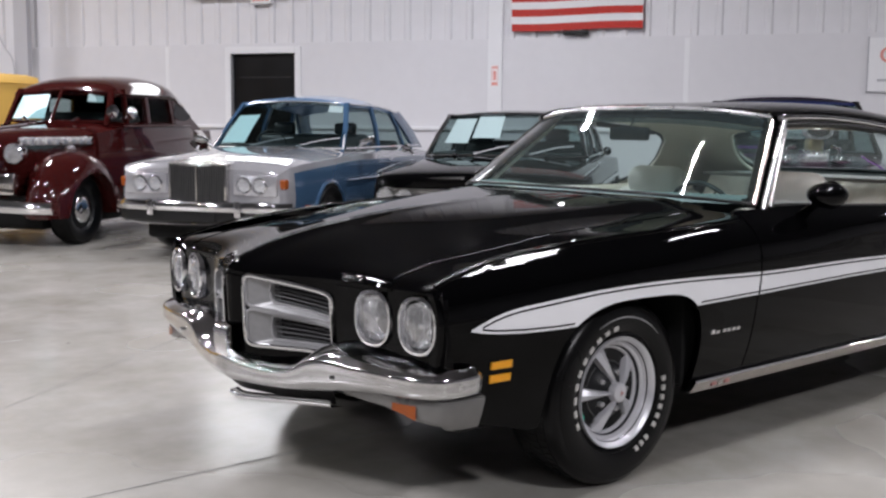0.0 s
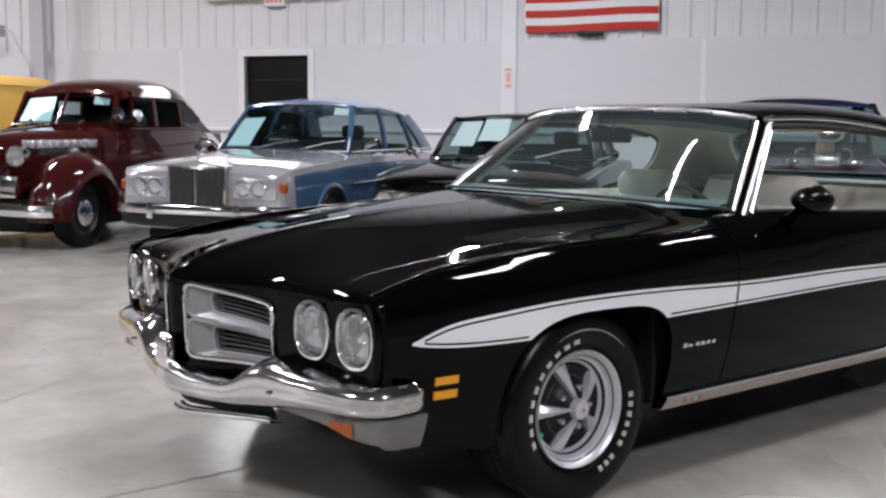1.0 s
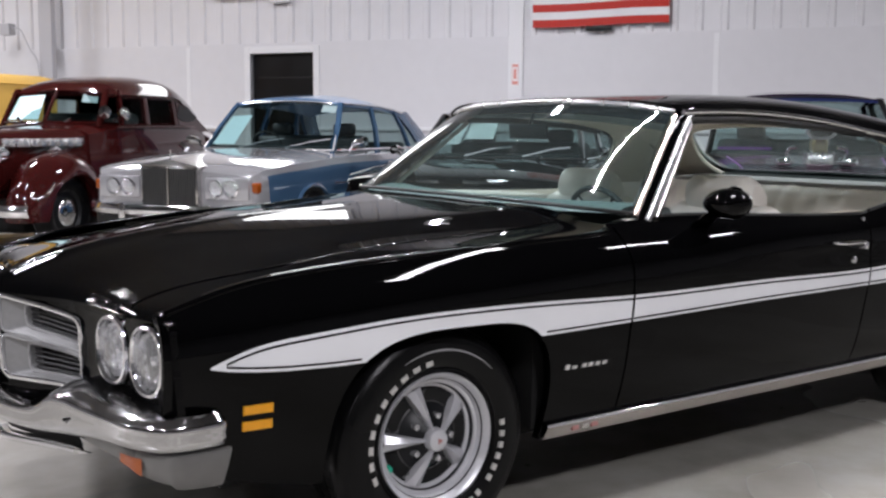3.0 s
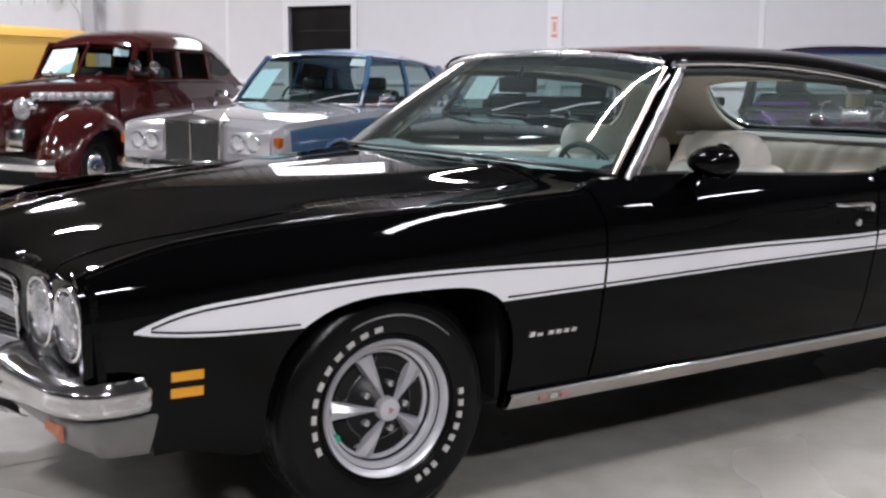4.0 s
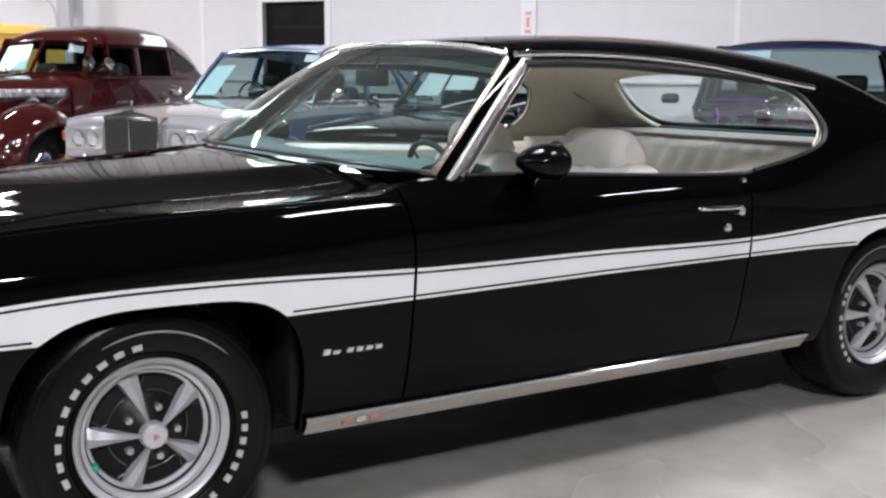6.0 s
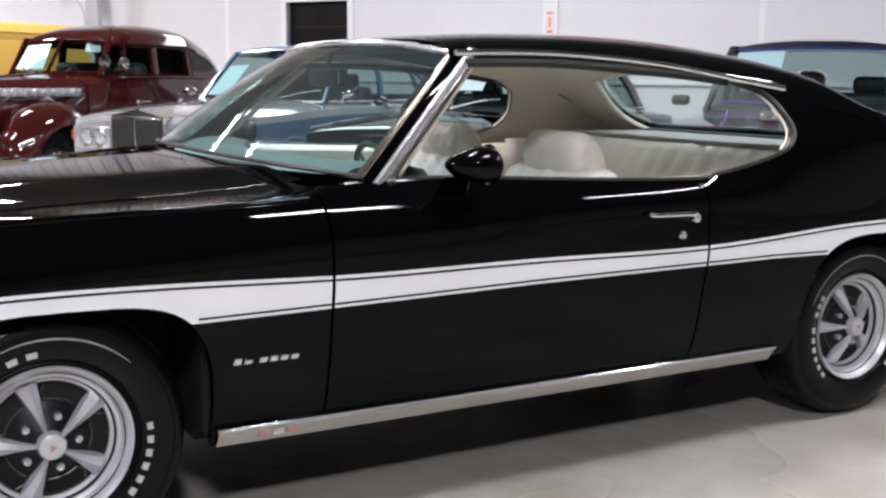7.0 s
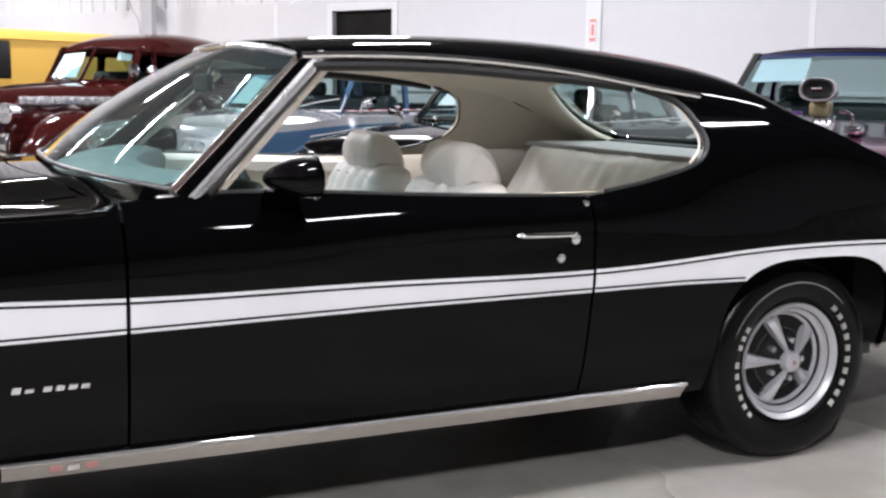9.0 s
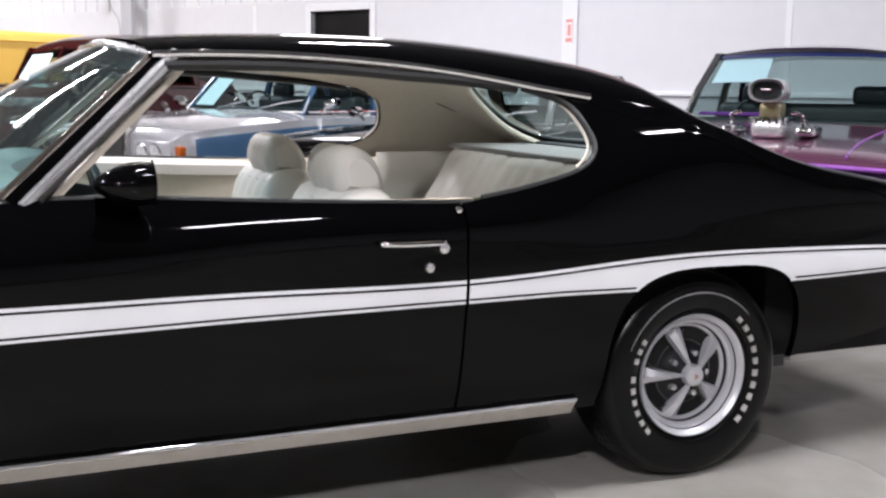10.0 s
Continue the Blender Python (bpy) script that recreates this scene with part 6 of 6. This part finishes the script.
    rows = [[(0.20 * abs(y / 0.95) ** 3 - 0.02 + dx, y, z + 0.02 * math.cos(y * 3)) for dx, z in ((0.03, 0.50), (0.0, 0.495), (-0.018, 0.46), (-0.018, 0.42), (0.0, 0.385), (0.03, 0.38))] for y in np.linspace(-0.95, 0.95, 25)]
    part("front_bumper", grid(rows), CHROME, car, "curved chrome blade bumper")
    for s in (-0.42, 0.42):
        part("overrider", box(-0.06, 0.0, s - 0.03, s + 0.03, 0.36, 0.56, 0.025, seg=3), CHROME, car)
    rod(car, "bonnet_strip", [(0.34, 0, 1.10), (0.8, 0, 1.18), (1.6, 0, 1.24)], 0.012, CHROME)
    rod(car, "ornament", [(0.36, 0, 1.12), (0.44, 0, 1.17), (0.56, 0, 1.18)], [0.02, 0.025, 0.008], CHROME)
    for s in (-0.28, 0.28):
        rod(car, "wiper_pivot", [(1.68, s, 1.25), (1.70, s * 1.2, 1.29)], 0.02, CHROME)
    return car


# ---- black sixties car between the silver saloon and the coupe
def sixties():
    car = thing("black_sedan", "long black sixties sedan with chrome nose, paper sheets behind its windscreen", "car", pose(3.131, 4.244, 0, 0, 0, 37.4))
    st = [(0.06, 0.86, 0.40, 0.76, 0.80), (0.16, 0.93, 0.32, 0.82, 0.86), (0.6, 0.965, 0.28, 0.86, 0.925), (1.2, 0.97, 0.27, 0.885, 0.965), (1.7, 0.97, 0.27, 0.90, 0.97), (2.8, 0.97, 0.27, 0.91, 0.97), (4.0, 0.965, 0.28, 0.90, 0.96), (4.9, 0.94, 0.32, 0.87, 0.91), (5.3, 0.88, 0.40, 0.80, 0.84)]
    part("body", capped(hull(st)), BLACK, car)
    greenhouse(car, BLACK, 1.60, 4.05, 2.05, 3.50, 0.80, 0.66, 0.965, 1.355, 0.07, [(2.78, 2.80, 0.022)], CHROME, shelf=DASH, back=0.13, pillar=0.028, screen_glass=DARK_TINT)
    g = (1.60, 2.05, 0.80, 0.66, 0.965, 1.355)
    sticker(car, *g, 0.52, 0.84, 0.30, 0.90, PAPER)
    sticker(car, *g, 0.10, 0.48, 0.42, 0.94, PAPER)
    nose_ = part("grille", box(-0.01, 0.12, -0.84, 0.84, 0.56, 0.73, 0.03), STAINLESS, car, "wide chrome grille with twin lamps")
    for k in range(7):
        rod(nose_, "grille_bar", [(-0.02, -0.5, 0.58 + 0.02 * k), (-0.03, 0, 0.58 + 0.02 * k), (-0.02, 0.5, 0.58 + 0.02 * k)], 0.005, CHROME)
    for s in (-1, 1):
        for y in (0.60, 0.77):
            lamp(car, -0.02, s * y, 0.65, 0.07)
        rod(car, "bonnet_lip", [(0.08, s * 0.1, 0.815), (0.09, s * 0.5, 0.80), (0.16, s * 0.88, 0.78)], 0.016, CHROME)
        for x in (1.0, 4.05):
            dark_arch(car, x, s * 0.972, 0.36)
            road_wheel(car, x, s * 0.955, 0.345, 0.2)
        m = part("wing_mirror", tube([(1.62, s * 0.93, 0.96), (1.60, s * 0.98, 1.02), (1.56, s * 1.0, 1.03), (1.64, s * 1.0, 1.03)], [0.012, 0.02, 0.045, 0.045], 10), CHROME, car)
        rod(car, "flank_strip", [(x, s * 0.978, 0.72) for x in (0.4, 1.6, 2.8, 4.6)], 0.012, CHROME)
        rod(car, "washer_jet", [(1.3, s * 0.45, 0.965), (1.33, s * 0.45, 0.985)], 0.022, CHROME)
        rod(car, "ridge_strip", [(0.2, s * 0.90, 0.85), (0.8, s * 0.93, 0.885), (1.6, s * 0.93, 0.915)], 0.008, CHROME)
    rows = [[(0.14 * abs(y / 0.96) ** 4 - 0.07 + dx, y, z) for dx, z in ((0.08, 0.56), (0.0, 0.55), (-0.015, 0.50), (-0.01, 0.43), (0.06, 0.38))] for y in np.linspace(-0.96, 0.96, 25)]
    part("front_bumper", grid(rows), CHROME, car)
    for y in (0.3, -0.25):
        rod(car, "wiper", [(1.53, y, 0.985), (1.60, y - 0.25, 1.05), (1.64, y - 0.42, 1.07)], 0.008, GREY_STEEL)
    return car


# ---- purple car with a blower through its bonnet
def hot_rod():
    car = thing("purple_hot_rod", "dark purple hot rod with a chrome blower scoop through its bonnet", "car", pose(4.54, 1.851, 0, 0, 0, 40))
    st = [(0.03, 0.84, 0.40, 0.80, 0.86), (0.2, 0.90, 0.32, 0.86, 0.93), (0.7, 0.92, 0.30, 0.90, 0.98), (1.3, 0.925, 0.29, 0.93, 1.01), (1.9, 0.925, 0.29, 0.97, 1.04), (3.0, 0.925, 0.29, 0.99, 1.03), (4.0, 0.92, 0.30, 0.97, 1.02), (4.7, 0.88, 0.36, 0.92, 0.97), (5.0, 0.82, 0.42, 0.86, 0.9)]
    rings = hull(st)
    n = len(rings[0])
    part("body", capped(rings, mats=lambda i, j: 1 if rings[i][j][0] < 1.85 and abs(rings[i][j][1]) < 0.66 and rings[i][j][2] > 0.8 else 0), [PURPLE, MAGENTA], car)
    greenhouse(car, PURPLE, 1.85, 4.0, 2.32, 3.55, 0.80, 0.66, 1.02, 1.50, 0.10, [(3.0, 3.02, 0.03)], GRILLE_BLACK, shelf=DASH, pillar=0.022)
    g = (1.85, 2.32, 0.80, 0.66, 1.02, 1.50)
    sticker(car, *g, 0.36, 0.90, 0.58, 0.94, PAPER_PALE)
    rows = []
    for u in np.linspace(-0.98, 0.98, 15):
        k = 1 - u * u
        a, b = Vector((1.85 - 0.10 * k, 0.80 * u, 1.02)), Vector((2.32 - 0.05 * k, 0.66 * u, 1.50 + 0.02 * k))
        rows.append([a.lerp(b, v) + Vector((-0.008, 0, 0.004)) for v in (0.94, 0.97, 0.995)])
    part("shade_band", grid(rows), material("deep_blue_band", (0.008, 0.014, 0.07), 0.4, vary=0.02), car)
    # blower
    bl = part("blower", box(0.54, 0.94, -0.115, 0.075, 0.97, 1.075, 0.03, seg=3), SATIN, car, "polished supercharger with twin-mouth scoop")
    for k in range(6):
        part("fin", box(0.54, 0.94, -0.118 + 0.038 * k, -0.104 + 0.038 * k, 1.05, 1.09, 0.004), CHROME, bl)
    part("carburettor", box(0.58, 0.86, -0.075, 0.035, 1.08, 1.18, 0.025, seg=3), BRASS, bl)
    rows = []
    for x, sc in ((0.46, 1.0), (0.455, 1.06), (0.48, 1.10), (0.70, 1.05), (0.92, 0.72), (0.98, 0.3)):
        rows.append([(x, 0.094 * sc * p[0] - 0.02, 1.245 + 0.062 * sc * p[1] - 0.04 * max(0, x - 0.7)) for p in oval(0, 0, 1, 1, 2.5, 28)])
    rows = [[(0.60, 0.072 * p[0] - 0.02, 1.245 + 0.045 * p[1]) for p in oval(0, 0, 1, 1, 2.5, 28)]] + rows
    part("scoop", grid(rows, True), SATIN, bl)
    part("scoop_mouth", grid([[(0.50, 0.080 * q * p[0] - 0.02, 1.245 + 0.049 * q * p[1]) for p in oval(0, 0, 1, 1, 2.5, 28)] for q in (0.02, 1.0)], True), DARK, bl)
    part("butterfly", tube([(0.49, -0.045, 1.25), (0.49, 0.015, 1.25)], 0.009, 8), STAINLESS, bl)
    for s in (-1, 1):
        rod(bl, "fuel_line", rounded([(0.6, s * 0.14, 1.12), (0.62, s * 0.20, 1.10), (0.68, s * 0.20, 1.03), (0.7, s * 0.16, 1.0)]), 0.012, CHROME)
        part("valve_cover", box(0.55, 0.95, *sorted((s * 0.17, s * 0.28)), 0.985, 1.04, 0.02, seg=3), CHROME, bl)
        rod(car, "bonnet_line", [(0.1, s * 0.50, 0.90), (0.6, s * 0.52, 0.958), (1.2, s * 0.56, 0.985), (1.8, s * 0.62, 1.015)], 0.007, PURPLE_TRIM)
        for x in (0.95, 4.05):
            dark_arch(car, x, s * 0.928, 0.37)
            road_wheel(car, x, s * 0.91, 0.35, 0.22)
        for y in (0.55, 0.72):
            lamp(car, 0.0, s * y, 0.68, 0.075)
        part("door_mirror", box(1.92, 2.02, *sorted((s * 0.93, s * 1.07)), 1.05, 1.13, 0.03, seg=3), GRILLE_BLACK, car)
    rod(car, "bonnet_edge", [(0.03, -0.8, 0.84), (0.0, 0, 0.87), (0.03, 0.8, 0.84)], 0.012, PURPLE_TRIM)
    part("grille", box(-0.01, 0.06, -0.45, 0.45, 0.55, 0.78, 0.02), GRILLE_BLACK, car)
    part("front_bumper", box(-0.08, 0.02, -0.85, 0.85, 0.42, 0.52, 0.035, seg=3), PURPLE, car)
    part("dash_strip", box(1.98, 2.0, 0.25, 0.70, 1.07, 1.095, 0.005), PURPLE_TRIM, car)
    return car


# ---- yellow panel van, its tail to the wall
def van():
    car = thing("yellow_van", "yellow panel van with dark side windows, tail to the wall", "van", FAR @ pose(-6.95, -1.96, 0, 0, 0, 90))
    rows = []
    for k, x in enumerate(np.linspace(-4.6, 0.0, 24)):
        inset = 0.03 * max(0.0, (x + 0.12) / 0.12) ** 2
        half = [(0.0, 0.35), (0.80, 0.35), (0.88, 0.42), (0.90, 1.0), (0.89, 1.75), (0.885 - inset, 1.82), (0.86 - inset, 1.875), (0.80 - inset, 1.905 - inset), (0.5, 1.925 - inset), (0.0, 1.935 - inset)]
        rows.append([(x, y, z) for y, z in half] + [(x, -y, z) for y, z in half[-2:0:-1]])
    part("body", capped(rows), YELLOW, car, angle=30)
    for s in (-1, 1):
        part("gutter", tube([(x, s * 0.895, 1.785) for x in (-4.55, -2, -0.05)], 0.013, 6), YELLOW, car)
    part("side_window", box(-3.0, -1.97, -0.915, -0.87, 1.285, 1.755, 0.03, seg=3), GRILLE_BLACK, car)
    part("side_window", box(-4.45, -3.12, -0.915, -0.87, 1.285, 1.755, 0.03, seg=3), GRILLE_BLACK, car)
    part("rub_strip", box(-4.5, -0.1, -0.915, -0.88, 0.95, 0.99, 0.006), GRILLE_BLACK, car)
    part("door_handle", box(-3.2, -3.05, -0.93, -0.895, 1.1, 1.13, 0.008), CHROME, car)
    for x in (-3.7, -0.9):
        for s in (-1, 1):
            dark_arch(car, x, s * 0.905, 0.36)
            road_wheel(car, x, s * 0.88, 0.33, 0.18)
    return car


saloon()
sedan()
sixties()
hot_rod()
van()
